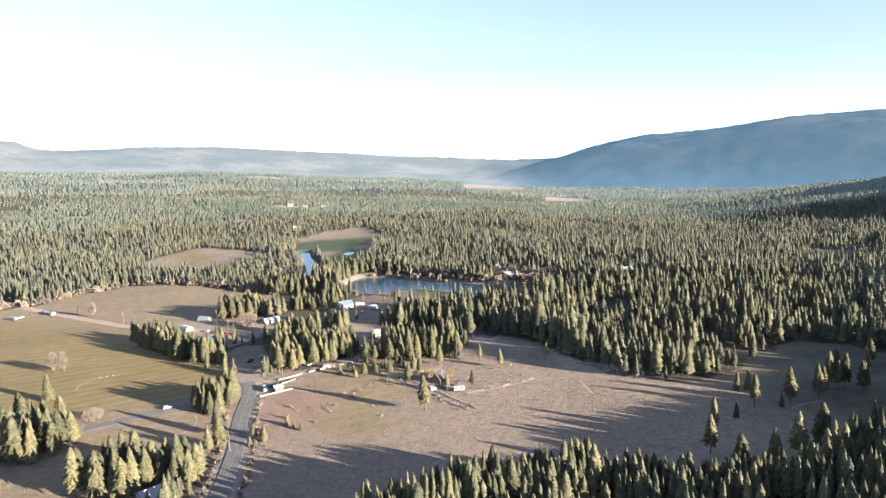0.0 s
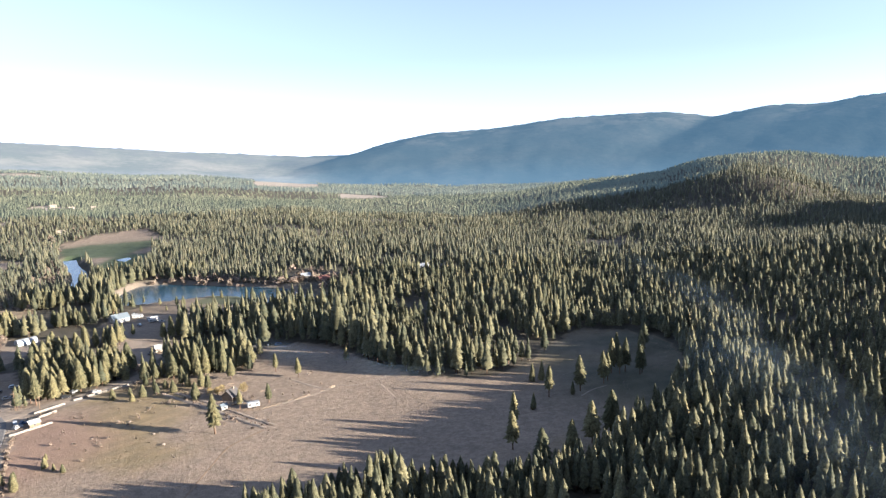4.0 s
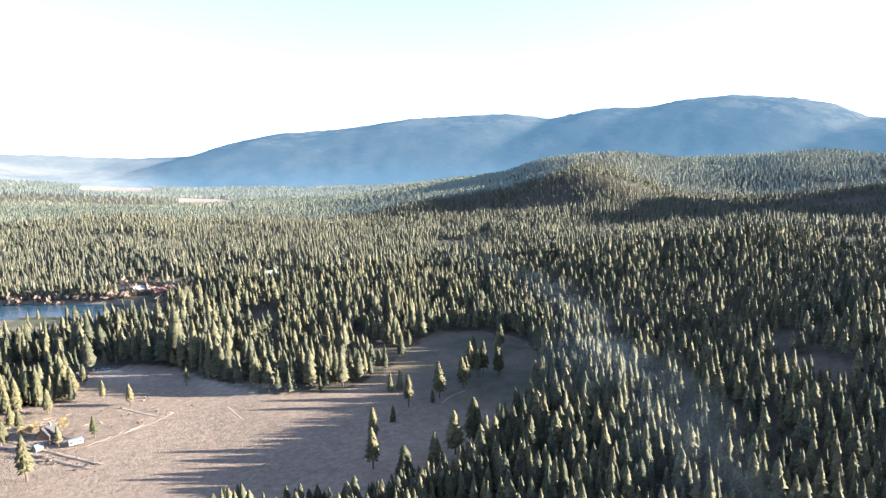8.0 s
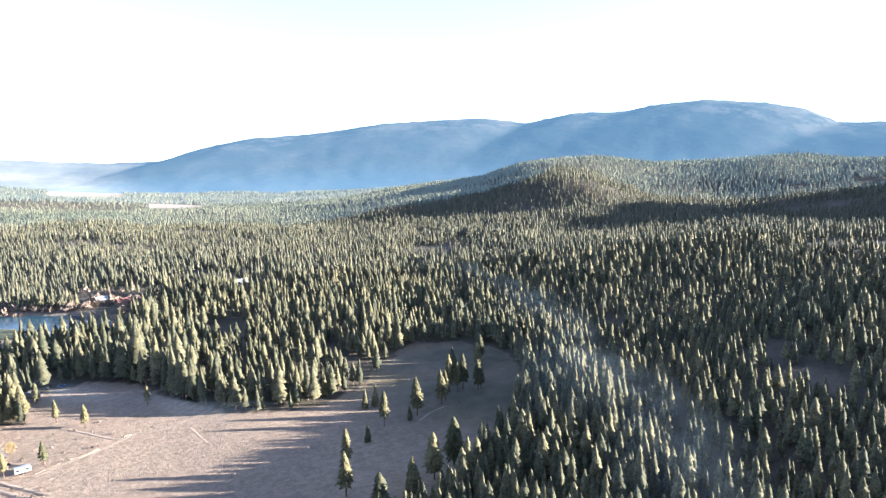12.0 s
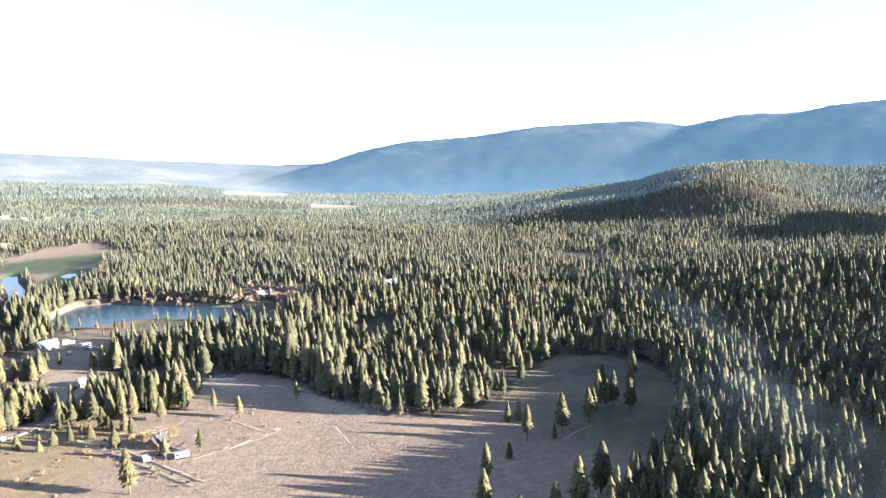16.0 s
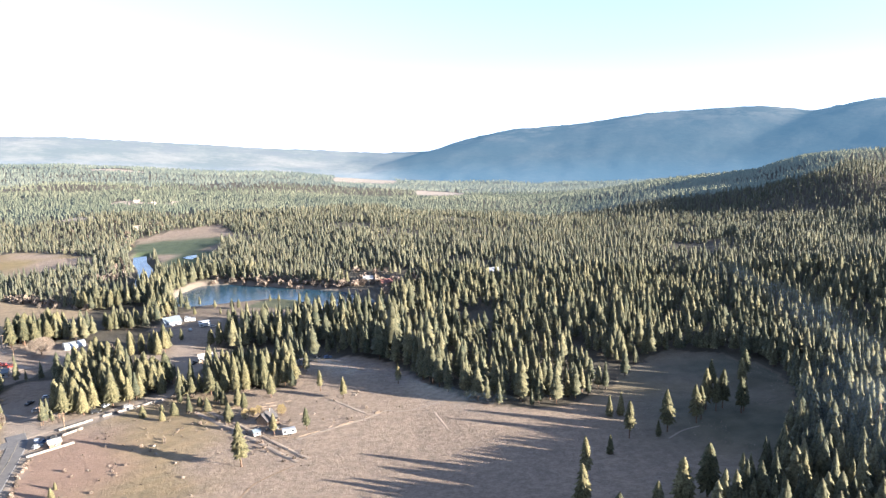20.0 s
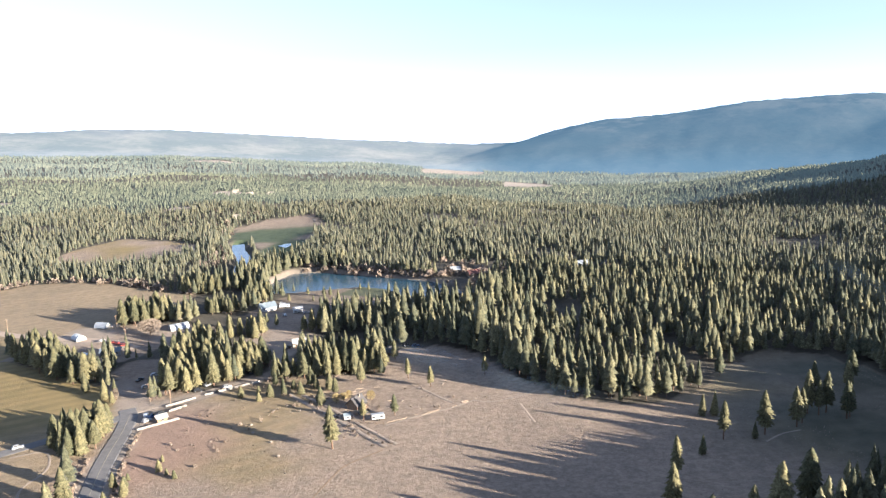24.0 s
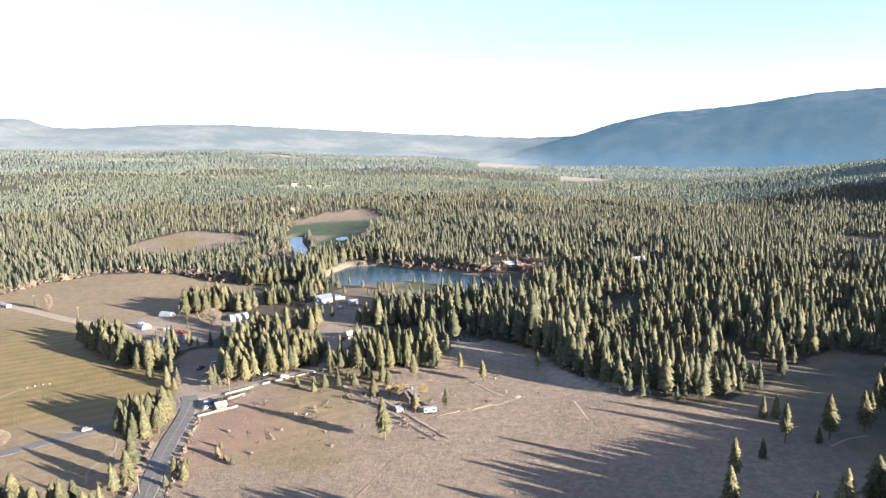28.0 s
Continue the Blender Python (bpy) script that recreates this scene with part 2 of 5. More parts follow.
def distance_material(name, dark, pale, air, haze_glow, air_west=None):
    """Far slopes: woods and bare patches, with kilometres of haze put in as blue emission."""
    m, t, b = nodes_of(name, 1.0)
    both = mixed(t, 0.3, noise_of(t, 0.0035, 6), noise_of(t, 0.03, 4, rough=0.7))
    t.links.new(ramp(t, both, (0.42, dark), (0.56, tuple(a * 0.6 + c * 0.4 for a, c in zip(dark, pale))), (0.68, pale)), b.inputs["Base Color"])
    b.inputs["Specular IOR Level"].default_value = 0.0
    b.inputs["Emission Color"].default_value, b.inputs["Emission Strength"].default_value = (*air, 1), haze_glow
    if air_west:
        # West slopes: thicker haze and sunlight put in as paler emission and base.
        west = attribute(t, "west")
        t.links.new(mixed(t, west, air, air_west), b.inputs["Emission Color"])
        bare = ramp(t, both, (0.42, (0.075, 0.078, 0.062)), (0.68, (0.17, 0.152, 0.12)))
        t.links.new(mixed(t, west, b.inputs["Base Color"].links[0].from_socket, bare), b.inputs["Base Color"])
    if air_west:
        pale_patches = mixed(t, 1.0, attribute(t, "summit"), ramp(t, noise_of(t, 0.006, 5, rough=0.65), (0.46, (0, 0, 0)), (0.58, (1, 1, 1))), "MULTIPLY")
        t.links.new(mixed(t, pale_patches, b.inputs["Base Color"].links[0].from_socket, (0.080, 0.078, 0.070)), b.inputs["Base Color"])
        # Haze thickens towards the foot, put in as stronger emission.
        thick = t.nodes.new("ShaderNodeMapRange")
        thick.inputs["To Min"].default_value, thick.inputs["To Max"].default_value = haze_glow, 1.45 * haze_glow
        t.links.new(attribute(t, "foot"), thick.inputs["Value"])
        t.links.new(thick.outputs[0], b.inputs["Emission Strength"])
    bumped(t, b, noise_of(t, 0.012, 4), 0.6, 6)
    return m


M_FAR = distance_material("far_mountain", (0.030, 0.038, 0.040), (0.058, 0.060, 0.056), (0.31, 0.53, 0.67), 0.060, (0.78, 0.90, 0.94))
# Both woods give off blue light in place of the valley's haze.
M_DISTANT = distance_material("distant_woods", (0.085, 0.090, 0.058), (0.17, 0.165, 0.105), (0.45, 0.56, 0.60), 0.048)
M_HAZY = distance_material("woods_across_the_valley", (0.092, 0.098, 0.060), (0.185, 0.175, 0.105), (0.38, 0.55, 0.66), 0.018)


# ---- mesh helpers ----
def hash01(ix, iy, seed):
    n = (ix.astype(np.int64) * 374761393 + iy.astype(np.int64) * 668265263 + seed * 974634541) & 0xFFFFFFFF
    n = ((n ^ (n >> 13)) * 1274126177) & 0xFFFFFFFF
    return ((n ^ (n >> 16)) & 0xFFFFFF) / 16777216.0


def vnoise(x, y, size, seed=0):
    """Smooth noise from -1 to 1 with bumps of that size in metres."""
    x, y = np.asarray(x, float) / size, np.asarray(y, float) / size
    ix, iy = np.floor(x), np.floor(y)
    u, v = x - ix, y - iy
    u, v = u * u * (3 - 2 * u), v * v * (3 - 2 * v)
    a, b, c, d = (hash01(ix + i, iy + j, seed) for j in (0, 1) for i in (0, 1))
    return 2 * ((a * (1 - u) + b * u) * (1 - v) + (c * (1 - u) + d * u) * v) - 1


def step(a, b, x):
    s = np.clip((np.asarray(x, float) - a) / (b - a), 0, 1)
    return s * s * (3 - 2 * s)


def inside(x, y, poly):
    """Which points lie within a polygon of the plan."""
    x, y = np.asarray(x, float), np.asarray(y, float)
    odd = np.zeros(x.shape, bool)
    for (x0, y0), (x1, y1) in zip(poly, poly[1:] + poly[:1]):
        if y0 != y1:
            odd ^= ((y0 > y) != (y1 > y)) & (x < x0 + (y - y0) * (x1 - x0) / (y1 - y0))
    return odd


def away(x, y, line):
    """The distance of points from a broken line of the plan."""
    x, y = np.asarray(x, float), np.asarray(y, float)
    best = np.full(x.shape, 1e9)
    for (x0, y0), (x1, y1) in zip(line, line[1:]):
        dx, dy = x1 - x0, y1 - y0
        u = np.clip(((x - x0) * dx + (y - y0) * dy) / (dx * dx + dy * dy), 0, 1)
        best = np.minimum(best, np.hypot(x - x0 - u * dx, y - y0 - u * dy))
    return best


def raw_mesh(name, verts, faces, material, smooth=False, **floats):
    """A mesh from arrays of places and of triangles or quads."""
    me = bpy.data.meshes.new(name)
    verts, faces = np.asarray(verts, np.float32), np.asarray(faces, np.int32)
    me.vertices.add(len(verts))
    me.vertices.foreach_set("co", verts.ravel())
    me.loops.add(faces.size)
    me.loops.foreach_set("vertex_index", faces.ravel())
    me.polygons.add(len(faces))
    me.polygons.foreach_set("loop_start", np.arange(0, faces.size, faces.shape[1], dtype=np.int32))
    me.polygons.foreach_set("use_smooth", np.full(len(faces), smooth))
    me.update(calc_edges=True)
    for key, values in floats.items():
        me.attributes.new(key, "FLOAT", "POINT").data.foreach_set("value", np.asarray(values, np.float32))
    me.materials.append(material)
    return me


def part(name, bm, material, parent, label=""):
    me = bpy.data.meshes.new(name)
    bm.to_mesh(me)
    bm.free()
    me.materials.append(material)
    ob = new(name, me)
    ob.parent = parent
    return tagged(ob, label)


def thing(name, x, y, turn=0.0, label="", category="", group="", z=None):
    ob = new(name)
    ob.matrix_basis = pose(x, y, float(height(x, y)) if z is None else z, 0, 0, turn)
    return tagged(ob, label, category, group)


def box(bm, x0, x1, y0, y1, z0, z1, bevel=0.0):
    made = bmesh.ops.create_cube(bm, size=1, matrix=Matrix.Translation(((x0 + x1) / 2, (y0 + y1) / 2, (z0 + z1) / 2)) @ Matrix.Diagonal((x1 - x0, y1 - y0, z1 - z0, 1)))
    if bevel:
        edges = list({e for v in made["verts"] for e in v.link_edges})
        bmesh.ops.bevel(bm, geom=edges, offset=bevel, segments=1, affect="EDGES")
    return bm


def boxed(*size, bevel=0.0):
    return box(bmesh.new(), *size, bevel)


def rod(bm, a, b, r0, r1, sides=6):
    a, b = Vector(a), Vector(b)
    bmesh.ops.create_cone(bm, cap_ends=True, segments=sides, radius1=r0, radius2=r1, depth=(b - a).length,
                          matrix=Matrix.Translation((a + b) / 2) @ (b - a).to_track_quat("Z", "Y").to_matrix().to_4x4())
    return bm


def prism(points, y0, y1):
    """A solid with that outline in x and z, from y0 to y1."""
    bm = bmesh.new()
    front, back = [bm.verts.new((x, y0, z)) for x, z in points], [bm.verts.new((x, y1, z)) for x, z in points]
    bm.faces.new(front)
    bm.faces.new(back[::-1])
    for i in range(len(points)):
        j = (i + 1) % len(points)
        bm.faces.new((front[j], front[i], back[i], back[j]))
    bmesh.ops.recalc_face_normals(bm, faces=bm.faces)
    return bm


# ---- plan ----
CENTRE = (20.0, 15.0)
LAKE = [(-131, 632), (-128, 658), (-121, 683), (-99, 685), (-76, 673), (-54, 661), (-22, 642), (3, 628), (17, 612), (20, 593), (14, 564),
        (2, 557), (-12, 566), (-24, 596), (-48, 609), (-70, 603), (-88, 599), (-110, 594), (-124, 608)]
RIVER = [(-233, 885), (-219, 838), (-199, 790), (-186, 746), (-180, 716), (-178, 690)]
MEADOW = [(-95, 170), (-98, 260), (-107, 300), (-113, 330), (-112, 345), (-89, 370), (-67, 388), (-34, 395), (-10, 386), (-14, 414), (-6, 432), (12, 438), (28, 427), (43, 413), (52, 388), (58, 374), (71, 354),
          (85, 343), (104, 338), (122, 344), (146, 361), (173, 396), (191, 404), (217, 394), (224, 362), (214, 330), (192, 292), (170, 268), (150, 245),
          (128, 226), (110, 213), (81, 214), (66, 222), (48, 226), (31, 220), (8, 214), (-11, 208), (-32, 196), (-44, 180), (-60, 165)]
FIELD = [(-112, 170), (-107, 240), (-114, 290), (-121, 325), (-130, 350), (-150, 385), (-170, 395), (-200, 420), (-235, 440), (-215, 470), (-200, 495),
         (-200, 530), (-185, 560), (-179, 591), (-224, 618), (-285, 651), (-346, 654), (-382, 611), (-392, 575), (-440, 552), (-520, 470), (-420, 300), (-330, 170)]
FARM = [(-235, 440), (-226, 505), (-202, 512), (-150, 505), (-138, 478), (-156, 436), (-176, 420)]
YARD = [(-106, 446), (-98, 505), (-118, 525), (-112, 548), (-72, 545), (-64, 500), (-58, 480), (-52, 440), (-70, 420), (-92, 424)]
SHORE = [(-112, 552), (-100, 588), (-88, 598), (-48, 606), (-26, 592), (-10, 562), (16, 560), (20, 535), (-20, 512), (-60, 505), (-72, 520), (-110, 530)]
PENINSULA = [(-64, 574), (-46, 606), (-24, 594), (-12, 564), (-26, 558)]
GATE = [(-162, 426), (-150, 392), (-134, 358), (-116, 362), (-100, 372), (-124, 392), (-138, 428)]
GREENS = [(-288, 1054), (-262, 1117), (-194, 1158), (-152, 1051), (-158, 973), (-135, 850), (-140, 735), (-178, 765), (-205, 850), (-245, 885)]
GLADE_WEST = [(-415, 826), (-405, 889), (-388, 934), (-311, 905), (-262, 858), (-258, 800), (-290, 745), (-335, 733), (-380, 740)]
GLADE_EAST = [(270, 222), (279, 218), (285, 206), (279, 193), (265, 188), (254, 196), (255, 212)]
ROAD = [(-78, 120), (-86, 200), (-97, 259), (-104, 280), (-110.5, 304), (-115, 327), (-120, 345), (-130, 362), (-140, 378)]
SIDE_ROAD = [(-330, 190), (-240, 244), (-170, 297), (-159, 307), (-146, 319), (-132, 334), (-121, 346)]
DRIVE = [(-122, 348), (-112, 358), (-96, 371), (-78, 386), (-66, 404), (-70, 428), (-78, 460), (-90, 500), (-104, 522)]
DIRT_ROAD = [(-520, 640), (-420, 582), (-371, 552), (-324, 525), (-260, 488), (-225, 478), (-190, 470), (-165, 452)]
FAR_FIELDS = [[(-95, 2830), (-110, 3150), (-105, 3420), (40, 3400), (175, 3340), (150, 2900), (40, 2860)], [(166, 1950), (178, 2150), (192, 2350), (280, 2360), (345, 2300), (300, 1980), (230, 1940)],
              [(-470, 1480), (-480, 1570), (-340, 1575), (-350, 1490)], [(-810, 1290), (-850, 1370), (-800, 1375), (-770, 1300)],
              [(-255, 1815), (-262, 1862), (-205, 1878), (-192, 1830)], [(-980, 2760), (-990, 2880), (-800, 2900), (-780, 2780)], [(-440, 1180), (-446, 1215), (-405, 1222), (-400, 1186)]]


def bearing(x, y):
    dx, dy = np.asarray(x, float) - CENTRE[0], np.asarray(y, float) - CENTRE[1]
    return np.degrees(np.arctan2(dx, dy)), np.hypot(dx, dy)


def curve(table):
    a, v = zip(*table)
    return lambda az: np.interp(az, a, v)


foot = curve([(-60, 0.4), (-37, -0.1), (-28, -0.45), (-21, -0.8), (-13, -1.55), (-7.6, -1.95), (0, -2.8), (6, -3.3), (19, -3.8), (30, -3.9), (60, -3.6), (90, -2.0)])
skyline = curve([(-70, 2.0), (-36.8, 2.12), (-35, 2.04), (-33.4, 1.38), (-31, 1.25), (-25.8, 1.32), (-21.5, 1.12), (-14, 0.44), (-7.5, -0.2), (-3.4, -0.5),
                 (1.5, -0.93), (5.5, -0.88), (8.2, -0.08), (11.6, 0.55), (16.5, 0.76), (19.7, 1.09), (22.3, 1.4), (28, 1.55), (30.3, 1.54), (33.6, 1.07),
                 (37.3, 1.7), (41, 1.68), (43.2, 2.05), (47, 2.31), (51, 1.88), (53.7, 1.3), (55.8, 0.3), (62, 0.2), (80, 0.5)])
crest = curve([(15, -3.95), (23, -3.55), (30, -3.25), (34.7, -2.45), (38.6, -1.85), (43, -2.1), (51, -1.9), (57, -1.8), (70, -1.2), (90, -1.0)])


def height(x, y):
    """The ground's height: a level valley floor, slopes that rise to the west, a wooded hill to the east."""
    x, y = np.asarray(x, float), np.asarray(y, float)
    az, d = bearing(x, y)
    ahead = step(110, 75, np.abs(az))
    floor = (120 + 3300 * np.tan(np.radians(foot(az))) - 12) * ahead
    z = floor * np.clip((d - 600) / 2700, 0, 1.05) ** 1.3
    top = 120 + 1900 * np.tan(np.radians(crest(az))) - 14
    rise = (top - floor * (1300 / 2700) ** 1.3) * step(14, 24, az) * ahead
    z = z + rise * step(750, 1900, d) * (1 - 0.75 * step(1950, 2900, d))
    rough = step(520, 1100, d)
    z = z + rough * (9 * vnoise(x, y, 330, 3) + 4 * vnoise(x, y, 130, 4)) * (1 + 1.4 * step(18, 35, az))
    out = (x - 20) * 0.891 - (y - 15) * 0.454
    z = z + 0.11 * np.clip(out + 10, 0, 300) * step(10, 40, az) * step(150, 110, az) * (1 - step(550, 1000, d) * step(85, 60, az))
    z = z + 0.085 * np.clip(out + 90, 0, 80) * step(285, 225, y) * step(-45, 20, x) * step(-100, 20, y) * step(120, 90, az)
    along_sun = (x - 20) * 0.454 + (y - 15) * 0.891
    # Hump at (500, 210) lies out of view, added to block the sun.
    for o, p, so, sp, h in ((690, 520, 190, 150, 66), (1010, 930, 230, 215, 112), (500, 210, 120, 215, 55), (170, 1560, 130, 300, 18), (200, 1235, 95, 150, 38)):
        z = z + h * np.exp(-((out - o) / so) ** 2 - ((along_sun - p) / sp) ** 4)
    z = z + 0.25 * vnoise(x, y, 40, 5) * step(150, 260, d)
    wet = np.minimum(away(x, y, RIVER) - 6, away(x, y, LAKE + LAKE[:1]) * np.where(inside(x, y, LAKE), -1, 1))
    return np.where(wet < 6, np.minimum(z, -3.8 + 0.65 * np.maximum(wet, -4)), z)


def axis(lo, a, b, hi, fine, grow):
    """Grid lines: fine from a to b, wider and wider out to lo and hi."""
    mid, left, right = list(np.arange(a, b + fine, fine)), [], []
    for edge, end, out in ((mid[0], lo, left), (mid[-1], hi, right)):
        pace, at = fine, edge
        while abs(at - edge) < abs(end - edge):
            pace = min(pace * grow, 55)
            at += pace * (1 if end > edge else -1)
            out.append(at)
    return np.array(left[::-1] + mid + right)


def build_ground():
    gx, gy = axis(-3300, -420, 300, 3500, 3.0, 1.07), axis(-900, 190, 700, 3600, 3.0, 1.07)
    X, Y = np.meshgrid(gx, gy)
    X, Y = X.ravel(), Y.ravel()
    Z = height(X, Y)
    n, k = len(gx), np.arange((len(gy) - 1) * (len(gx) - 1))
    r = k // (n - 1) * n + k % (n - 1)
    faces = np.stack([r, r + 1, r + n + 1, r + n], 1)
    wx, wy = X + 3.0 * vnoise(X, Y, 9, 11) + 4 * vnoise(X, Y, 31, 12), Y + 3.0 * vnoise(X, Y, 9, 13) + 4 * vnoise(X, Y, 31, 14)
    dry = np.zeros(len(X))
    for poly in (MEADOW, FIELD, FARM, YARD, SHORE, GATE, GLADE_WEST, GREENS, *FAR_FIELDS):
        dry = np.maximum(dry, inside(wx, wy, poly))
    # Tree shade on the shore yard, put in as a darker litter mix.
    dry = np.where(inside(wx, wy, SHORE), 0.55, dry)
    dry = np.maximum(dry, 0.2 * inside(wx, wy, GLADE_EAST))
    green = inside(wx, wy, FIELD) * (0.38 + 0.55 * step(500, 440, wy + 0.35 * (wx + 250)) * step(290, 325, wy - 0.5 * (wx + 200)))
    green = np.maximum(green, 0.55 * step(0.1, 0.7, vnoise(X, Y, 60, 21) + 0.4 * vnoise(X, Y, 22, 22)) * inside(wx, wy, MEADOW))
    green = np.maximum(green, 0.9 * inside(wx, wy, GLADE_WEST) * step(-0.4, 0.2, vnoise(X, Y, 50, 7)))
    # The painted shade grows eastward across the meadow.
    east_shade = inside(wx, wy, MEADOW) * step(100, 175, wx) * (0.75 + 0.3 * vnoise(X, Y, 25, 16))
    green = np.maximum(green, 0.5 * step(30, 8, away(wx, wy, [(-60, 345), (-52, 318), (-45, 296)])) * step(-0.7, 0.4, vnoise(X, Y, 16, 17)))
    brown = step(34, 8, away(wx, wy, [(-98, 292), (-86, 310), (-94, 328)])) * 0.9
    dirt = np.maximum(step(5, 2, away(wx, wy, ROAD) - 4), step(5, 1, away(wx, wy, DRIVE) - 2.5) * step(530, 440, wy))
    dirt = np.maximum(dirt, 0.8 * inside(wx, wy, FARM) * step(-0.3, 0.2, vnoise(X, Y, 30, 8)))
    dirt = np.maximum(dirt, 0.45 * inside(wx, wy, YARD) * step(-0.2, 0.3, vnoise(X, Y, 25, 9)))
    dirt = np.maximum(dirt, 0.6 * inside(wx, wy, GATE) * step(-0.5, 0.3, vnoise(X, Y, 14, 15)))
    dirt = np.maximum(dirt, 0.6 * step(5.5, 2.5, np.abs(away(X, Y, LAKE + LAKE[:1]) - 2.5)) * step(585, 605, Y - 0.4 * X))
    dirt = np.maximum(dirt, step(14, 9, np.hypot(wx + 122, wy - 352)))
    hazy_field = np.zeros(len(X))
    for poly in FAR_FIELDS:
        hazy_field = np.maximum(hazy_field, inside(wx, wy, poly))
    lush = inside(wx, wy, GREENS) * step(1060, 1020, wy) * step(-0.6, -0.2, vnoise(X, Y, 70, 10))
    lush = np.maximum(lush, 0.75 * inside(wx, wy, PENINSULA))
    me = raw_mesh("ground", np.stack([X, Y, Z], 1), faces, M_GROUND, True, dry=dry, green=green, east_shade=east_shade, brown=brown, dirt=dirt, lush=lush, hazy_field=hazy_field)
    tagged(new("ground", me), "valley floor of dry grass, green pasture and forest litter", "ground", kind="structure")


build_ground()


def build_mountains():
    az, far = np.linspace(-75, 85, 420), np.concatenate([np.linspace(3150, 4500, 26), np.linspace(4540, 4900, 5)])
    A, D = np.meshgrid(az, far)
    A, D = A.ravel(), D.ravel()
    x, y = CENTRE[0] + D * np.sin(np.radians(A)), CENTRE[1] + D * np.cos(np.radians(A))
    low = 120 + 3300 * np.tan(np.radians(foot(A))) - 25
    up = step(3150, 4500, D) ** 0.9
    top = 120 + 4500 * np.tan(np.radians(skyline(A + 9 * (1 - up) + 2.5 * up * (1 - up) * vnoise(x, y, 300, 34)))) - 4
    z = low + (top - low) * up + vnoise(x, y, 260, 31) * 15 * up * (1 - up) * 2 + vnoise(x, y, 70, 32) * 5 * (1.2 - up)
    z = z + 5 * np.maximum(vnoise(A * 10, A * 0, 2.0, 33), -0.2) * step(4300, 4500, D) - 0.25 * np.maximum(D - 4500, 0)
    n, k = len(az), np.arange((len(far) - 1) * (len(az) - 1))
    r = k // (n - 1) * n + k % (n - 1)
    faces = np.stack([r, r + 1, r + n + 1, r + n], 1)
    # west and foot set where the painted haze is paler and stronger.
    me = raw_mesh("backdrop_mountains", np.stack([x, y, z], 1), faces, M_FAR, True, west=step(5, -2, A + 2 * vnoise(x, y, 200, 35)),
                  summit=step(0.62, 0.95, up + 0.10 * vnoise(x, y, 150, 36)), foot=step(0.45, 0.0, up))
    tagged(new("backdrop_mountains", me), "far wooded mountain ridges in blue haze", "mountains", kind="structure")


build_mountains()


def sheet(name, poly, z, material, label, category):
    bm = bmesh.new()
    bm.faces.new([bm.verts.new((x, y, z)) for x, y in poly])
    bmesh.ops.triangulate(bm, faces=bm.faces)
    me = bpy.data.meshes.new(name)
    bm.to_mesh(me)
    bm.free()
    me.materials.append(material)
    return tagged(new(name, me), label, category, kind="structure")


def widened(poly, by):
    cx, cy = (sum(c) / len(poly) for c in zip(*poly))
    return [(cx + (x - cx) * (1 + by / math.hypot(x - cx, y - cy)), cy + (y - cy) * (1 + by / math.hypot(x - cx, y - cy))) for x, y in poly]


def ribbon(name, line, width, lift, material, label, category, pace=3.0, sink=0.0):
    """A road along a broken line, rounded and laid on the ground, with a sunken edge on both sides."""
    for _ in range(2):
        line = [line[0]] + [p for a, b in zip(line, line[1:]) for p in ((a[0] * 0.75 + b[0] * 0.25, a[1] * 0.75 + b[1] * 0.25), (a[0] * 0.25 + b[0] * 0.75, a[1] * 0.25 + b[1] * 0.75))] + [line[-1]]
    pts = [line[0]]
    for a, b in zip(line, line[1:]):
        n = max(1, int(math.dist(a, b) / pace))
        pts += [(a[0] + (b[0] - a[0]) * i / n, a[1] + (b[1] - a[1]) * i / n) for i in range(1, n + 1)]
    p = np.array(pts)
    d = np.gradient(p, axis=0)
    d /= np.hypot(*d.T)[:, None]
    side = np.stack([d[:, 1], -d[:, 0]], 1)
    rows = []
    for across, down in ((-width / 2 - 0.6, -0.22), (-width / 2, 0), (0, 0.02), (width / 2, 0), (width / 2 + 0.6, -0.22)):
        q = p + side * across
        z = np.maximum.reduce([height(p[:, 0], p[:, 1]), height(q[:, 0], q[:, 1])]) if sink == 0 else np.full(len(p), sink)
        rows.append(np.column_stack([q, z + lift + down * (sink == 0)]))
    n, m = len(rows), len(p)
    verts = np.stack(rows, 1).reshape(-1, 3)
    k = np.arange((m - 1) * (n - 1))
    r = k // (n - 1) * n + k % (n - 1)
    return tagged(new(name, raw_mesh(name, verts, np.stack([r, r + 1, r + n + 1, r + n], 1), material)), label, category, kind="structure")


sheet("water_lake", widened(LAKE, 2.0), -3.0, M_WATER, "calm blue lake water", "lake")
ribbon("water_river", RIVER, 16, 0.0, M_WATER, "still river reach reflecting the sky", "river", 6, -3.0)
sheet("water_pond", [(-169, 822), (-164, 834), (-158, 836), (-154, 824), (-156, 806), (-163, 812)], float(np.max(height(np.array([-169, -158, -154, -156.0]), np.array([822, 836, 824, 806.0])))) + 0.15, M_WATER, "small pale pond in the green pasture", "pond")
ribbon("road", ROAD[:7] + [(-125, 353)], 7.0, 0.16, M_ASPHALT, "worn grey two-lane country road", "road")
ribbon("road_side", SIDE_ROAD, 6.0, 0.12, M_ASPHALT, "worn grey side road past the pasture", "road")
ribbon("road_dirt", DIRT_ROAD, 7.0, 0.10, M_DIRT, "pale dirt farm road", "road")
ribbon("road_drive", DRIVE[:5], 5.0, 0.10, M_GRAVEL, "gravel drive to the yard", "road")


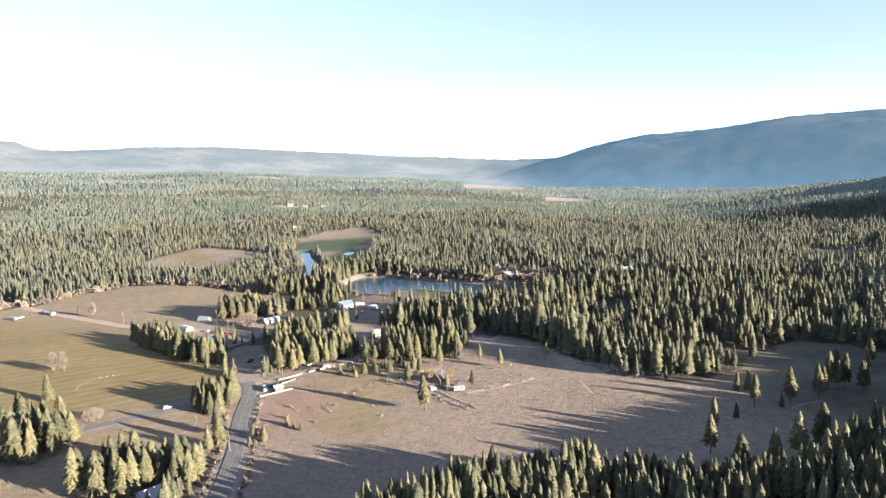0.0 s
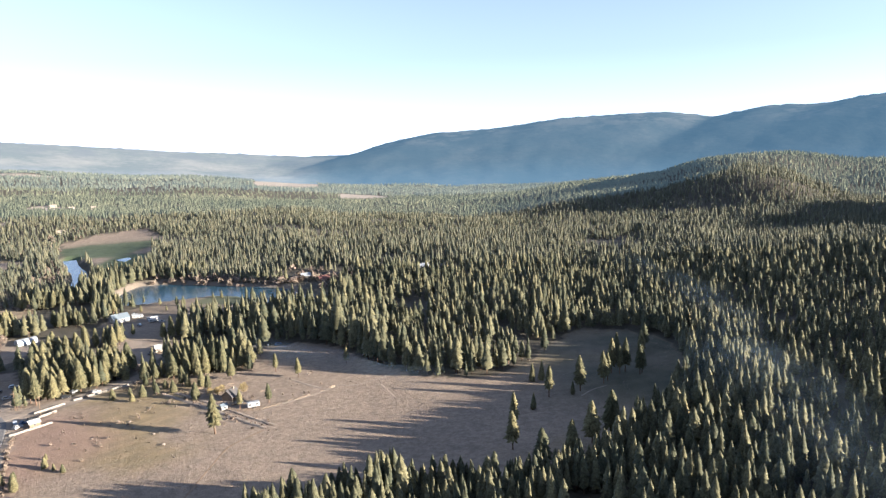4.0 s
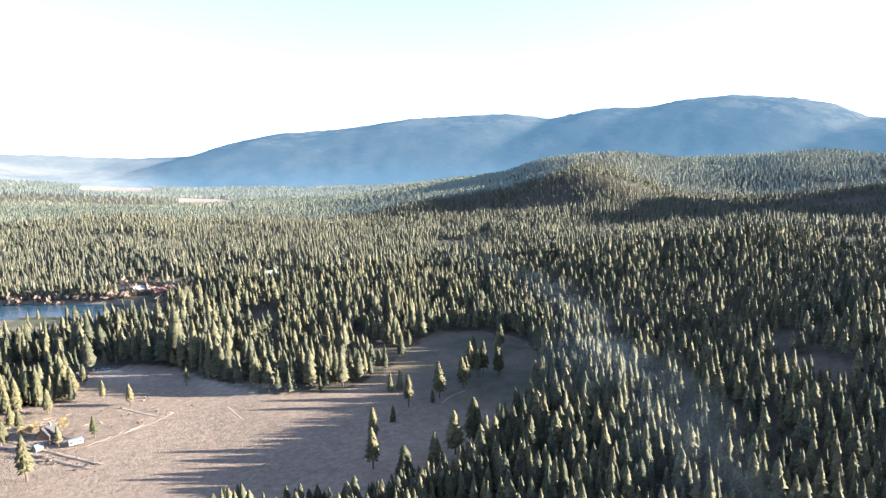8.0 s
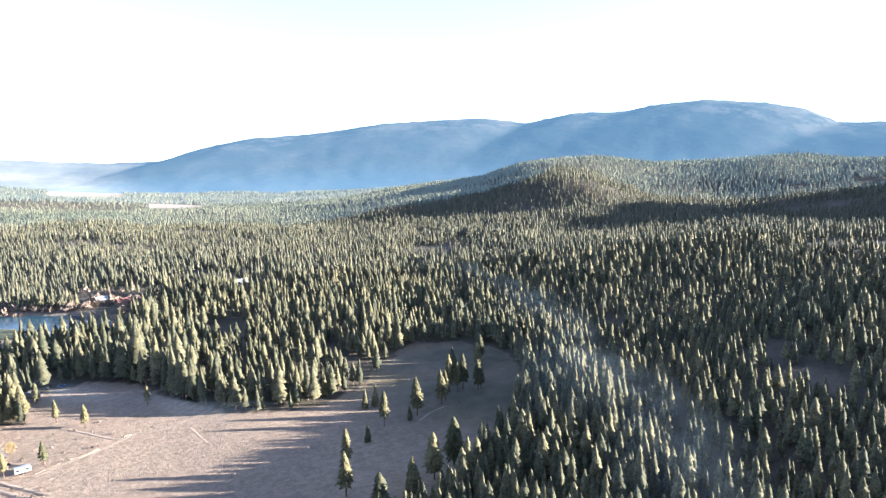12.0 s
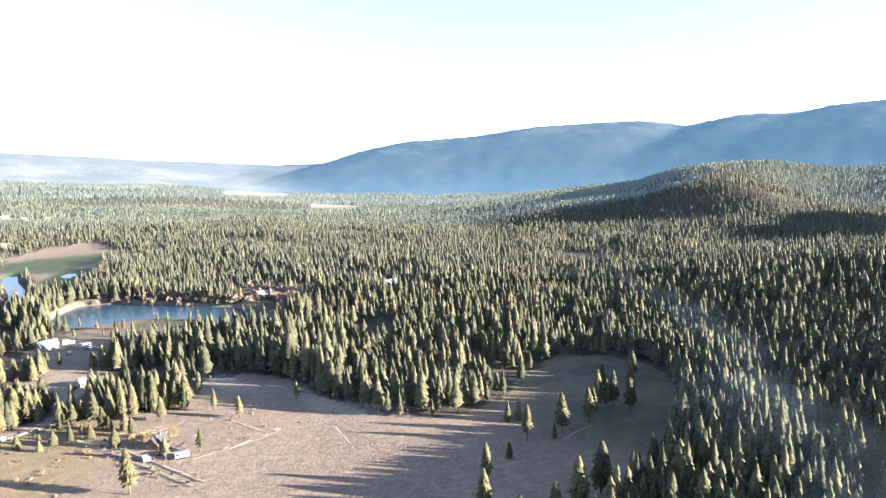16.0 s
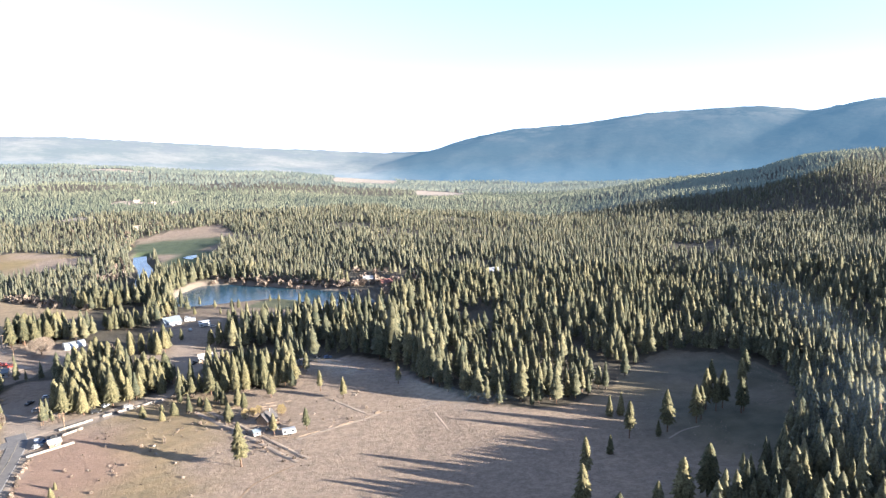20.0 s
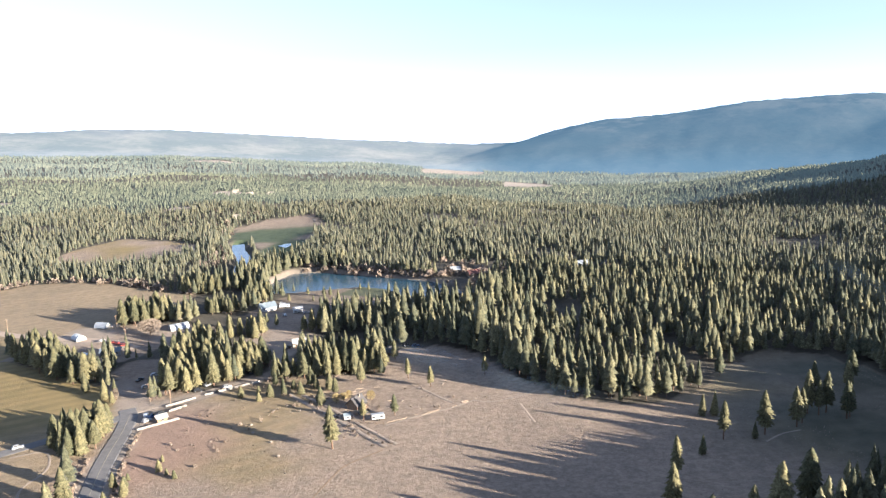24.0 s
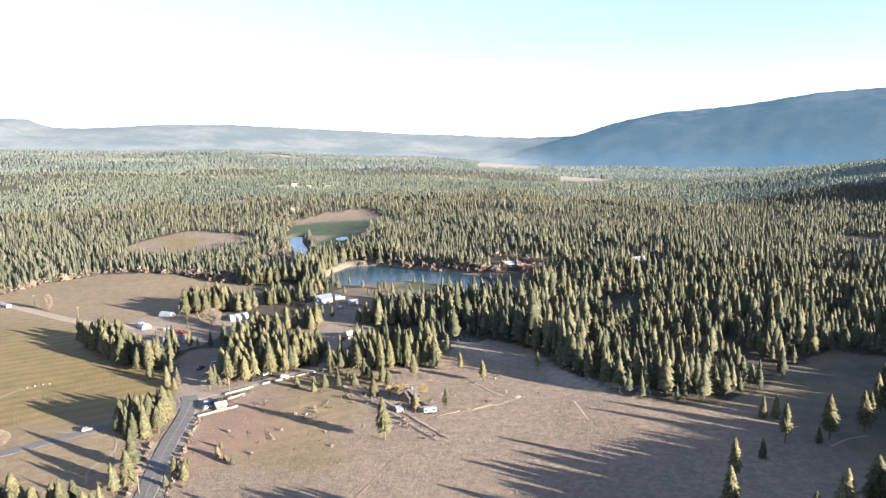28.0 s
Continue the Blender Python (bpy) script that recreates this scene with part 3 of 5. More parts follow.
# ---- trees ----
def needles(h, r, base, count, rng, full=0.8, droop=0.25, ragged=0.3, fine=1.0):
    """A conifer's crown: kite-shaped, ridged sprays of needles all round the stem."""
    verts, faces = [], []
    for k in range(count):
        u = (k + rng.random()) / count
        z = base + (h - base) * u
        belly = min(1.0, 0.45 + 2.2 * u) * (1 - u) ** full
        reach = r * belly * rng.uniform(1 - ragged, 1 + ragged) + 0.012 * h
        a = k * 2.39996 + rng.uniform(-0.4, 0.4)
        w = (reach * rng.uniform(0.24, 0.40) + 0.007 * h) * fine
        c, s = math.cos(a), math.sin(a)
        drop = reach * (droop + rng.uniform(-0.15, 0.15)) * 1.5 + 0.25 * reach - 0.5 * reach * max(0, u - 0.6)
        i = len(verts)
        at = lambda o, side, up: (o * c - side * s, o * s + side * c, z + up)  # noqa: E731
        verts += [at(0, 0, 0.35 * w), at(0.62 * reach, w, -0.75 * drop - 0.25 * w), at(0.55 * reach, 0, -0.2 * drop + 0.3 * w), at(0.62 * reach, -w, -0.75 * drop - 0.25 * w), at(reach, 0, -drop)]
        faces += [(i, i + 2, i + 1), (i, i + 3, i + 2), (i + 1, i + 2, i + 4), (i + 2, i + 3, i + 4)]
    i = len(verts)
    t = 0.09 * r
    verts += [(t, 0, h * 0.93), (-t, t, h * 0.93), (-t, -t, h * 0.93), (0, 0, h * 1.03)]
    faces += [(i, i + 1, i + 3), (i + 1, i + 2, i + 3), (i + 2, i, i + 3)]
    return np.array(verts), np.array(faces)


def tiered(h, r, base, tiers, sides, rng, full=0.72, rough=0.2, skirt=0.82):
    """A pointed conifer crown: drooping whorls of boughs one above the other, each with a ragged hem."""
    verts, faces = [], []
    for k in range(tiers):
        u = (k / tiers) ** 0.94
        z, q = base + (h - base) * u, r * min(1.0, skirt + 1.4 * u) * (1 - u) ** full
        top = h if k >= tiers - 1 else min(h, z + (h - base) * (1.6 + 0.16 * tiers) / tiers)
        i, turn = len(verts), rng.random() * 6.3
        lean = 0.12 * q
        verts.append((rng.uniform(-lean, lean), rng.uniform(-lean, lean), top))
        for m in range(sides):
            a = turn + (m + rng.uniform(-0.25, 0.25)) * 2 * math.pi / sides
            w = q * (rng.uniform(1 - 0.4 * rough, 1 + 1.2 * rough) if m % 2 else rng.uniform(1 - 2.2 * rough, 1 - 0.4 * rough))
            verts.append((w * math.cos(a), w * math.sin(a), z + rng.uniform(-0.35, 0.35) * (h - base) / tiers - 0.12 * (w - q)))
        faces += [(i, i + 1 + m, i + 1 + (m + 1) % sides) for m in range(sides)]
    return np.array(verts), np.array(faces)


def boughs(h, r, base, count, rng, full, droop, ragged):
    """A single tree's crown: many whorls with sprays of needles standing out of them."""
    v, f = tiered(h, r * 1.3, base, 18, 11, rng, full + 0.06, 0.6 * ragged, 0.7)
    w, g = needles(h * 0.97, r * 1.38, base + 0.02 * h, count // 2, rng, full + 0.06, droop, ragged, 0.42)
    return np.concatenate([v, w]), np.concatenate([f, g + len(v)])


def stem(h, r, sides=6):
    verts = [(r * (1 - 0.85 * f) * math.cos(a), r * (1 - 0.85 * f) * math.sin(a), f * h - 0.4 * (f == 0)) for f in (0, 0.5, 1) for a in (2 * math.pi * k / sides for k in range(sides))]
    faces = [q for row in (0, sides) for k in range(sides) for q in ((row + k, row + (k + 1) % sides, row + sides + (k + 1) % sides), (row + k, row + sides + (k + 1) % sides, row + sides + k))]
    return np.array(verts), np.array(faces)


def planted(spots, heights, kinds, rng):
    """Many trees as one list of places and triangles: each kind scaled, turned and set at its spots."""
    V, F, T, base = [], [], [], 0
    z = height(spots[:, 0], spots[:, 1])
    pick = rng.integers(0, len(kinds), len(spots))
    turn, tint, girth = rng.random(len(spots)) * 6.283, rng.random(len(spots)), rng.uniform(0.85, 1.15, len(spots))
    for k, (v, f) in enumerate(kinds):
        m = np.flatnonzero(pick == k)
        if not len(m):
            continue
        s, c, sn = heights[m, None], np.cos(turn[m])[:, None], np.sin(turn[m])[:, None]
        g = s * girth[m, None]
        out = np.stack([g * (v[:, 0] * c - v[:, 1] * sn) + spots[m, 0:1], g * (v[:, 0] * sn + v[:, 1] * c) + spots[m, 1:2], s * v[:, 2] + z[m, None]], 2)
        V.append(out.reshape(-1, 3))
        F.append((f[None] + (base + np.arange(len(m)) * len(v))[:, None, None]).reshape(-1, 3))
        T.append(np.repeat(tint[m], len(v)))
        base += len(m) * len(v)
    return np.concatenate(V), np.concatenate(F), np.concatenate(T)


def woods(name, spots, heights, kinds, seed, label, parent=None, material=None):
    v, f, t = planted(spots, heights, kinds, np.random.default_rng(seed))
    ob = new(name, raw_mesh(name, v, f, material or M_WOODS, True, tint=t))
    ob.parent = parent
    return tagged(ob, label, "" if parent else "forest", kind="stuff")


def open_ground(x, y):
    """Where no wood stands."""
    bare = np.zeros(np.shape(x), bool)
    for poly in (MEADOW, FIELD, FARM, YARD, SHORE, GREENS, GLADE_WEST, GLADE_EAST, *CLEARED):
        bare |= inside(x, y, poly)
    for line, by in ((ROAD, 8), (SIDE_ROAD, 7), (DRIVE, 6), (DIRT_ROAD, 6), (RIVER, 11)):
        bare |= away(x, y, line) < by
    return bare | inside(x, y, LAKE) | (away(x, y, LAKE + LAKE[:1]) < 5)


CLEARED = [[(-150, 505), (-138, 478), (-156, 436), (-130, 425), (-106, 446), (-98, 505), (-118, 525), (-150, 530)],
           [(-185, 560), (-179, 591), (-150, 600), (-130, 590), (-128, 552), (-150, 552), (-150, 530), (-200, 530)], [(-5, 692), (22, 702), (62, 662), (60, 615), (44, 590), (46, 540), (28, 515), (14, 530), (20, 580), (22, 605)],
           [(126, 630), (165, 618), (172, 655), (132, 666)], [(108, 532), (118, 478), (90, 488), (84, 515)], [(-162, 426), (-150, 392), (-132, 360), (-116, 366), (-124, 392), (-138, 428)], [(-62, 418), (-20, 416), (-14, 440), (-25, 462), (-52, 468)], *FAR_FIELDS]


def scattered(x0, x1, y0, y1, gap, rng, keep):
    """Jittered spots about gap metres apart, where keep says so."""
    gx, gy = np.meshgrid(np.arange(x0, x1, gap), np.arange(y0, y1, gap))
    x, y = (g.ravel() + rng.uniform(-0.48, 0.48, g.size) * gap for g in (gx, gy))
    m = keep(x, y)
    return np.stack([x[m], y[m]], 1)


R = random.Random(5)
NR = np.random.default_rng(8)
FORMS = ((0.195, 0.15, 0.88), (0.175, 0.11, 0.96), (0.210, 0.20, 0.78), (0.180, 0.08, 1.02), (0.200, 0.18, 0.82), (0.165, 0.14, 0.90), (0.205, 0.16, 0.85), (0.190, 0.24, 0.74))
NEAR_KINDS = [tiered(1, q, b, 15, 9, R, full, 0.24) for q, b, full in FORMS]
MID_KINDS = [tiered(1, R.uniform(0.17, 0.225), R.uniform(0.04, 0.14), 5, 5, R, R.uniform(0.85, 1.05), 0.2) for _ in range(8)]
FAR_KINDS = [tiered(1, R.uniform(0.22, 0.28), 0.03, 3, 4, R, 0.8, 0.2) for _ in range(6)]


def in_view(x, y, wide=0):
    az, d = bearing(x, y)
    return (az > -41 - wide) & (az < 62 + wide), az, d


def thinned(x, y):
    return vnoise(x, y, 70, 41) + 0.8 * vnoise(x, y, 24, 42) > -0.75


def near_rule(x, y):
    seen, az, d = in_view(x, y, 4)
    shade = (az > 40) & (az < 118) & (d < 640) & (d > 90)
    return ((seen & (d > 130)) | shade) & (d < 640) & ~open_ground(x, y) & (thinned(x, y) | ((x > 100) & (y < 330) & (vnoise(x, y, 40, 45) > -0.85)))


SOUTH_EDGE = [(-48, 184), (-32, 197), (-11, 208), (8, 214), (31, 220), (48, 226), (66, 222), (81, 214), (110, 213)]
BANK = [(-165, 640), (-150, 600), (-118, 592), (-112, 690), (-70, 680), (-62, 720), (-150, 735), (-172, 690)]


def close_wood(x, y):
    return (x > -70) & ((y < 262) | ((x - 20) * 0.891 - (y - 15) * 0.454 > -30)) & (y < 420)


spots = np.concatenate([scattered(-460, 640, -220, 660, 5.7, NR, lambda x, y: near_rule(x, y) & ~close_wood(x, y)),
                        scattered(-70, 520, -200, 420, 5.0, NR, lambda x, y: near_rule(x, y) & close_wood(x, y)),
                        scattered(-60, 130, 165, 240, 3.7, NR, lambda x, y: ~open_ground(x, y) & (away(x, y, SOUTH_EDGE) < 13)),
                        scattered(-175, -60, 585, 740, 5.5, NR, lambda x, y: inside(x, y, BANK) & (away(x, y, LAKE) > 3.5) & ~inside(x, y, LAKE) & (away(x, y, RIVER) > 12))])
tall = (6.5 + 11.5 * NR.random(len(spots)) ** 1.25) * (1 + 0.22 * vnoise(spots[:, 0], spots[:, 1], 45, 43))
tall *= np.where((spots[:, 0] > -60) & (spots[:, 0] < 75) & (spots[:, 1] > 425) & (spots[:, 1] < 560), 1.25, 1)
tall *= np.where((away(spots[:, 0], spots[:, 1], [(40, 420), (52, 395), (60, 378), (73, 358), (88, 347), (105, 343)]) < 16), 1.3, 1)
tall *= np.where(close_wood(spots[:, 0], spots[:, 1]), 0.76, 1)
edge = close_wood(spots[:, 0], spots[:, 1]) & (away(spots[:, 0], spots[:, 1], [(226, 372), (214, 330), (170, 268), (128, 226), (112, 214), (81, 214), (48, 226), (8, 214), (-32, 196)]) < 32)
tall = np.where(edge, NR.uniform(11, 17.5, len(spots)), tall)
tall = np.where(away(spots[:, 0], spots[:, 1], SOUTH_EDGE) < 13, NR.uniform(16, 23, len(spots)) * np.where(spots[:, 0] > 45, 0.66, 1) * np.where(spots[:, 0] < -20, 0.85, 1), tall)
sunward = (spots[:, 0] - 20) * 0.891 - (spots[:, 1] - 15) * 0.454
tall = np.where((sunward > 2) & (sunward < 62) & (spots[:, 1] > 150) & (spots[:, 1] < 335), NR.uniform(10.5, 18, len(spots)), tall)
az, d = bearing(spots[:, 0], spots[:, 1])
close, unseen = (d < 410) & (az < 64), az >= 64
HALF_KINDS = [tiered(1, q * 1.04, b, 10, 7, R, full, 0.24) for q, b, full in FORMS]
forest = woods("forest", spots[close], tall[close], NEAR_KINDS, 1, "dense conifer forest in low sun")
woods("forest_trunks", spots[close], tall[close], [stem(0.8, 0.016, 4)], 1, "brown conifer trunks", forest, M_BARK)
woods("forest_middle", spots[~close & ~unseen], tall[~close & ~unseen], HALF_KINDS, 11, "conifer forest round fields and lake")
# Trees out of view on the sun side, planted for their shadows.
woods("forest_sunward", spots[unseen], tall[unseen], [tiered(1, 0.17, 0.12, 4, 5, R) for _ in range(4)], 12, "conifer forest on the rising ground")


def mid_rule(x, y):
    seen, az, d = in_view(x, y, 1)
    return seen & (d >= 640) & (d + 90 * vnoise(x, y, 120, 48) < 1330) & ~open_ground(x, y) & thinned(x, y)


spots = np.concatenate([scattered(-1150, 1400, 280, 1540, gap, NR, lambda x, y: mid_rule(x, y) & (lo <= bearing(x, y)[1]) & (bearing(x, y)[1] < hi)) for gap, lo, hi in ((5.3, 640, 950), (6.4, 950, 1500))])
tall = (5.0 + 8.0 * NR.random(len(spots)) ** 1.4) * (1 + 0.2 * vnoise(spots[:, 0], spots[:, 1], 55, 46)) * np.where((spots[:, 0] > -230) & (spots[:, 0] < -110) & (spots[:, 1] < 760), 0.75, 1) * step(300, 1200, bearing(spots[:, 0], spots[:, 1])[1]) ** -0.12
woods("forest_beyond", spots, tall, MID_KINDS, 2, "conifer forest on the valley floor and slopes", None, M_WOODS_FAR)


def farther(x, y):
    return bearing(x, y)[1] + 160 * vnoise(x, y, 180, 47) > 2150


def far_rule(x, y):
    seen, az, d = in_view(x, y)
    return seen & (d + 90 * vnoise(x, y, 120, 48) >= 1330) & (d < 3450) & ~open_ground(x, y) & (thinned(x, y) | (vnoise(x, y, 200, 44) > 0))


spots = np.concatenate([scattered(-1700, 1900, 300, 2350, 8.0, NR, lambda x, y: far_rule(x, y) & (bearing(x, y)[1] < 1900) & ~farther(x, y)),
                        scattered(-2400, 3100, 600, 3460, 15.0, NR, lambda x, y: far_rule(x, y) & ((bearing(x, y)[1] >= 1900) | farther(x, y)))])
tops = NR.uniform(5.5, 11, len(spots))
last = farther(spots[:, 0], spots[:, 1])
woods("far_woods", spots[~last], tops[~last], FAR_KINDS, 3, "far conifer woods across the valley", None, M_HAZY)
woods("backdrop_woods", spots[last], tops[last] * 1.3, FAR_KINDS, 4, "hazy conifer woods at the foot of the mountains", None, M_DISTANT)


# ---- single trees ----
def conifer(name, h, r, base, count, seed, label, needle=None, full=0.8, droop=0.3, ragged=0.3):
    rng = random.Random(seed)
    ob = tagged(new(name), label, "tree", "conifers in the open")
    v, f = stem(h * 0.9, 0.018 * h)
    new("trunk", raw_mesh("trunk", v, f, M_BARK)).parent = ob
    v, f = boughs(h, r, base, count, rng, full, droop, ragged)
    new("crown", raw_mesh("crown", v, f, needle or M_NEEDLE, True)).parent = ob
    return ob


PINE = "olive-green conifer with a bare lower trunk, lit by low sun"
FIR = "dense dark-green conical fir branched down to the grass"
SMALL = "young olive-green pine standing in dry grass"
TREES = [conifer("pine_tree", 18, 3.0, 3.4, 301, 11, PINE, full=0.55, droop=0.2, ragged=0.4), conifer("pine_tree", 18, 2.7, 4.2, 280, 12, PINE, full=0.5, droop=0.15, ragged=0.45),
         conifer("pine_tree", 18, 3.2, 2.6, 315, 13, PINE, full=0.62, ragged=0.4), conifer("fir_tree", 18, 3.0, 1.2, 322, 14, FIR, full=0.78, droop=0.4, ragged=0.35),
         conifer("fir_tree", 18, 2.6, 0.9, 301, 15, FIR, full=0.85, droop=0.45, ragged=0.35), conifer("pine_tree", 18, 2.5, 3.0, 266, 16, PINE, full=0.5, ragged=0.55),
         conifer("slim_pine", 18, 2.0, 4.8, 230, 20, "slim pine with a long bare trunk in the meadow", full=0.5, droop=0.15, ragged=0.5),
         conifer("slim_pine", 18, 2.3, 4.0, 244, 21, "slim pine with a ragged crown in the meadow", full=0.55, droop=0.2, ragged=0.55)]
YOUNG = conifer("young_pine", 6, 1.6, 0.5, 70, 17, SMALL, full=0.7)
RUSTY = conifer("rusty_conifer", 14, 2.2, 1.5, 120, 19, "dying conifer with rust-brown needles", M_RUST)
FIRST = {}


def put_tree(kind, x, y, h, label=""):
    """The first of a kind stands itself; the others are copies of it."""
    tall = {id(YOUNG): 6, id(RUSTY): 14}.get(id(kind), 18)
    m = pose(x, y, float(height(x, y)), R.uniform(-1.5, 1.5), R.uniform(-1.5, 1.5), R.uniform(0, 360)) @ Matrix.Diagonal((R.uniform(0.9, 1.12) * h / tall, R.uniform(0.9, 1.12) * h / tall, h / tall, 1))
    if kind.name not in FIRST:
        FIRST[kind.name] = kind
        kind.matrix_basis = m
        return kind
    ob = copy_thing(kind, Matrix.Identity(4))
    ob.matrix_basis = m
    return tagged(ob, label)


for x, y, h, k in ((-22, 304.5, 18, 7), (0, 335, 10, 7), (-13, 331, 10, 6), (3, 381, 11, 6), (14.5, 369, 11, 7), (41, 383, 11, 7), (50, 400, 10, 6), (128, 324, 10, 4), (133, 324, 11, 4),
                   (128, 301, 16, 6), (145, 304, 18, 7), (140, 301, 7, 3), (116, 289, 8, 3), (160, 310, 17, 7), (163.5, 313, 15, 6), (170, 322, 19, 7), (173, 319, 15, 6), (177, 321, 18, 7),
                   (181, 313, 16, 7), (183, 314.5, 15, 7), (100, 268, 17, 6), (92, 246, 16, 7), (-223, 329, 16, 3), (193, 230, 14, 2), (199, 345, 13, 0), (188, 352, 12, 3), (204, 352, 15, 1),
                   (120, 236, 17, 0), (131, 243, 18, 5), (136, 250, 14, 1), (95, 222, 16, 0), (109, 229, 14, 2), (-44, 374, 11, 5), (-30, 361, 9, 1), (-20, 377, 12, 0), 
                   (-37, 384, 12, 0), (-62, 377, 8, 5), (-57, 372, 7, 3)):
    put_tree(TREES[k], x, y, h)
put_tree(RUSTY, 99, 233, 11)
put_tree(RUSTY, 203, 262, 15)
for x, y, h in ((-96, 279, 6), (-91, 277, 5.5), (-89, 272, 6.5), (-94, 268, 4.5), (-84, 290, 5), (-80, 287, 3), (-86, 298, 3), (-76, 284, 3.5), (-93, 284, 3), (-75, 363, 6), (-65, 357, 5), (-61, 362, 7), (-55, 365, 6), (-47, 364, 7), (-35, 351, 9), (-34, 369, 9), (-41, 372, 7), (-68, 368, 4), (-52, 372, 5), (-75, 394, 8)):
    put_tree(YOUNG, x, y, h)


def stand(poly, gap, low, high, seed, label="", clear=()):
    """A clump of single trees inside a polygon of the plan, none nearer than gap to the next."""
    rng, got = random.Random(seed), []
    xs, ys = zip(*poly)
    for _ in range(900):
        x, y = rng.uniform(min(xs), max(xs)), rng.uniform(min(ys), max(ys))
        if inside(x, y, poly) and all(math.dist((x, y), p) > gap for p in got) and all(math.dist((x, y), c[:2]) > c[2] for c in clear) \
                and min(away(x, y, DRIVE) - 5, away(x, y, ROAD) - 6, away(x, y, SIDE_ROAD) - 5, away(x, y, DIRT_ROAD) - 5) > 0:
            got.append((x, y))
    for x, y in got:
        put_tree(rng.choice(TREES[:6]), x, y, rng.uniform(low, high), label)
    return len(got)


CLUMP = "tall conifer in a clump beside the road"
total = stand([(-146, 321), (-136, 311), (-126, 305), (-120, 308), (-116, 318), (-121, 330), (-130, 336)], 3.4, 11, 18, 1, CLUMP)
total += stand([(-231, 438), (-210, 420), (-192, 404), (-171, 390), (-160, 384), (-156, 390), (-170, 402), (-190, 420), (-212, 444), (-224, 450)], 3.9, 13, 19, 2, "tall conifer between pasture and farmyard", [(-158, 404, 11)])
total += stand([(-114, 364), (-101, 365), (-92, 380), (-72, 400), (-72, 414), (-100, 418), (-126, 416)], 4.3, 12, 19, 3, "tall conifer in the wood by the gate")
total += stand([(-51, 386), (-30, 393), (-10, 390), (-16, 412), (-46, 414)], 4.2, 13, 20, 4, "tall conifer on the meadow's edge")
total += stand([(-66, 383), (-51, 385), (-51, 398), (-62, 398)], 5.5, 7, 12, 5, "half-grown conifer on the meadow's edge")
total += stand([(-198, 500), (-178, 504), (-170, 514), (-176, 534), (-200, 528)], 4.4, 14, 20, 6, "tall conifer behind the farm buildings", [(-209, 500, 9), (-154, 492, 12)])
total += stand([(-150, 222), (-132, 215), (-104, 222), (-101, 238), (-118, 246), (-142, 238)], 5.2, 14, 21, 7, CLUMP, [(-112, 221, 9)])
total += stand([(-214, 262), (-184, 250), (-172, 268), (-184, 288), (-204, 290)], 5.2, 15, 23, 8, "tall conifer at the side road")
total += stand([(-134, 440), (-120, 428), (-106, 434), (-112, 452), (-128, 462)], 5.5, 10, 16, 9, "tall conifer between the barns")
total += stand([(-116, 465), (-94, 463), (-92, 478), (-112, 482)], 4.8, 9, 15, 10, "conifer in a clump on the farm lane")
total += stand([(-72, 474), (-54, 470), (-48, 486), (-66, 492)], 4.6, 9, 14, 12, "dark fir beside the lakeside yard")
total += stand([(-153, 530), (-130, 526), (-128, 542), (-150, 552)], 5.0, 7, 13, 13, "conifer between farm and lake")
total += stand([(-196, 600), (-165, 590), (-160, 606), (-190, 622)], 5.0, 11, 16, 14, "tall conifer at the field's end")
total += stand([(-128, 552), (-116, 556), (-118, 588), (-136, 590)], 5.0, 9, 15, 15, "tall conifer on the lake's bank")
for x, y, h, k in ((-101, 497, 9, 2), (-97, 495, 8, 0), (-90, 493, 8, 3), (-86, 576, 7, 1), (-68, 571, 8, 0), (-73, 573, 8, 2), (-48, 592, 6, 3), (-41, 590, 7, 4), (-97, 560, 6, 2), (-79, 560, 5, 3),
                   (-142, 367, 11, 3), (-138, 369, 10, 4), (-157, 378, 11, 3), (-135, 360, 7, 2), (-6, 413, 11, 0)):
    put_tree(TREES[k], x, y, h)
put_tree(TREES[2], -106.5, 266, 15)


def broadleaf(name, x, y, h, spread, count, seed, material, label, low=0.15):
    """A leafless or autumn tree: a trunk, forking limbs and a loose crown of small sprays."""
    rng = random.Random(seed)
    ob = thing(name, x, y, 0, label, "tree")
    bm, tips = bmesh.new(), []
    rod(bm, (0, 0, -0.3), (0, 0, h * 0.4), 0.03 * h, 0.02 * h)
    for k in range(7):
        a, e = k * 2.4, rng.uniform(0.55, 1.2)
        start = Vector((0, 0, h * rng.uniform(0.15, 0.38)))
        end = start + Vector((math.cos(a) * math.cos(e), math.sin(a) * math.cos(e), math.sin(e))) * h * 0.5
        rod(bm, start, end, 0.012 * h, 0.004 * h, 4)
    part("trunk", bm, M_BARK, ob)
    verts, faces = [], []
    for _ in range(int(2.6 * count)):
        u = Vector((rng.gauss(0, 1), rng.gauss(0, 1), rng.gauss(0, 1))).normalized() * rng.random() ** 0.4
        p = Vector((u.x * spread, u.y * spread, h * (low + (1 - low) * (0.5 + 0.5 * u.z))))
        d = Vector((u.x + rng.uniform(-0.6, 0.6), u.y + rng.uniform(-0.6, 0.6), u.z + rng.uniform(-0.2, 0.9))).normalized() * rng.uniform(0.5, 1.0) * 0.065 * h
        w = d.orthogonal().normalized() * 0.024 * h
        i = len(verts)
        verts += [p - d * 0.4, p + w, p + d, p - w + d.cross(w).normalized() * 0.03 * h]
        faces += [(i, i + 1, i + 2), (i, i + 2, i + 3)]
    new("crown", raw_mesh("crown", np.array([tuple(v) for v in verts]), np.array(faces), material)).parent = ob
    return ob


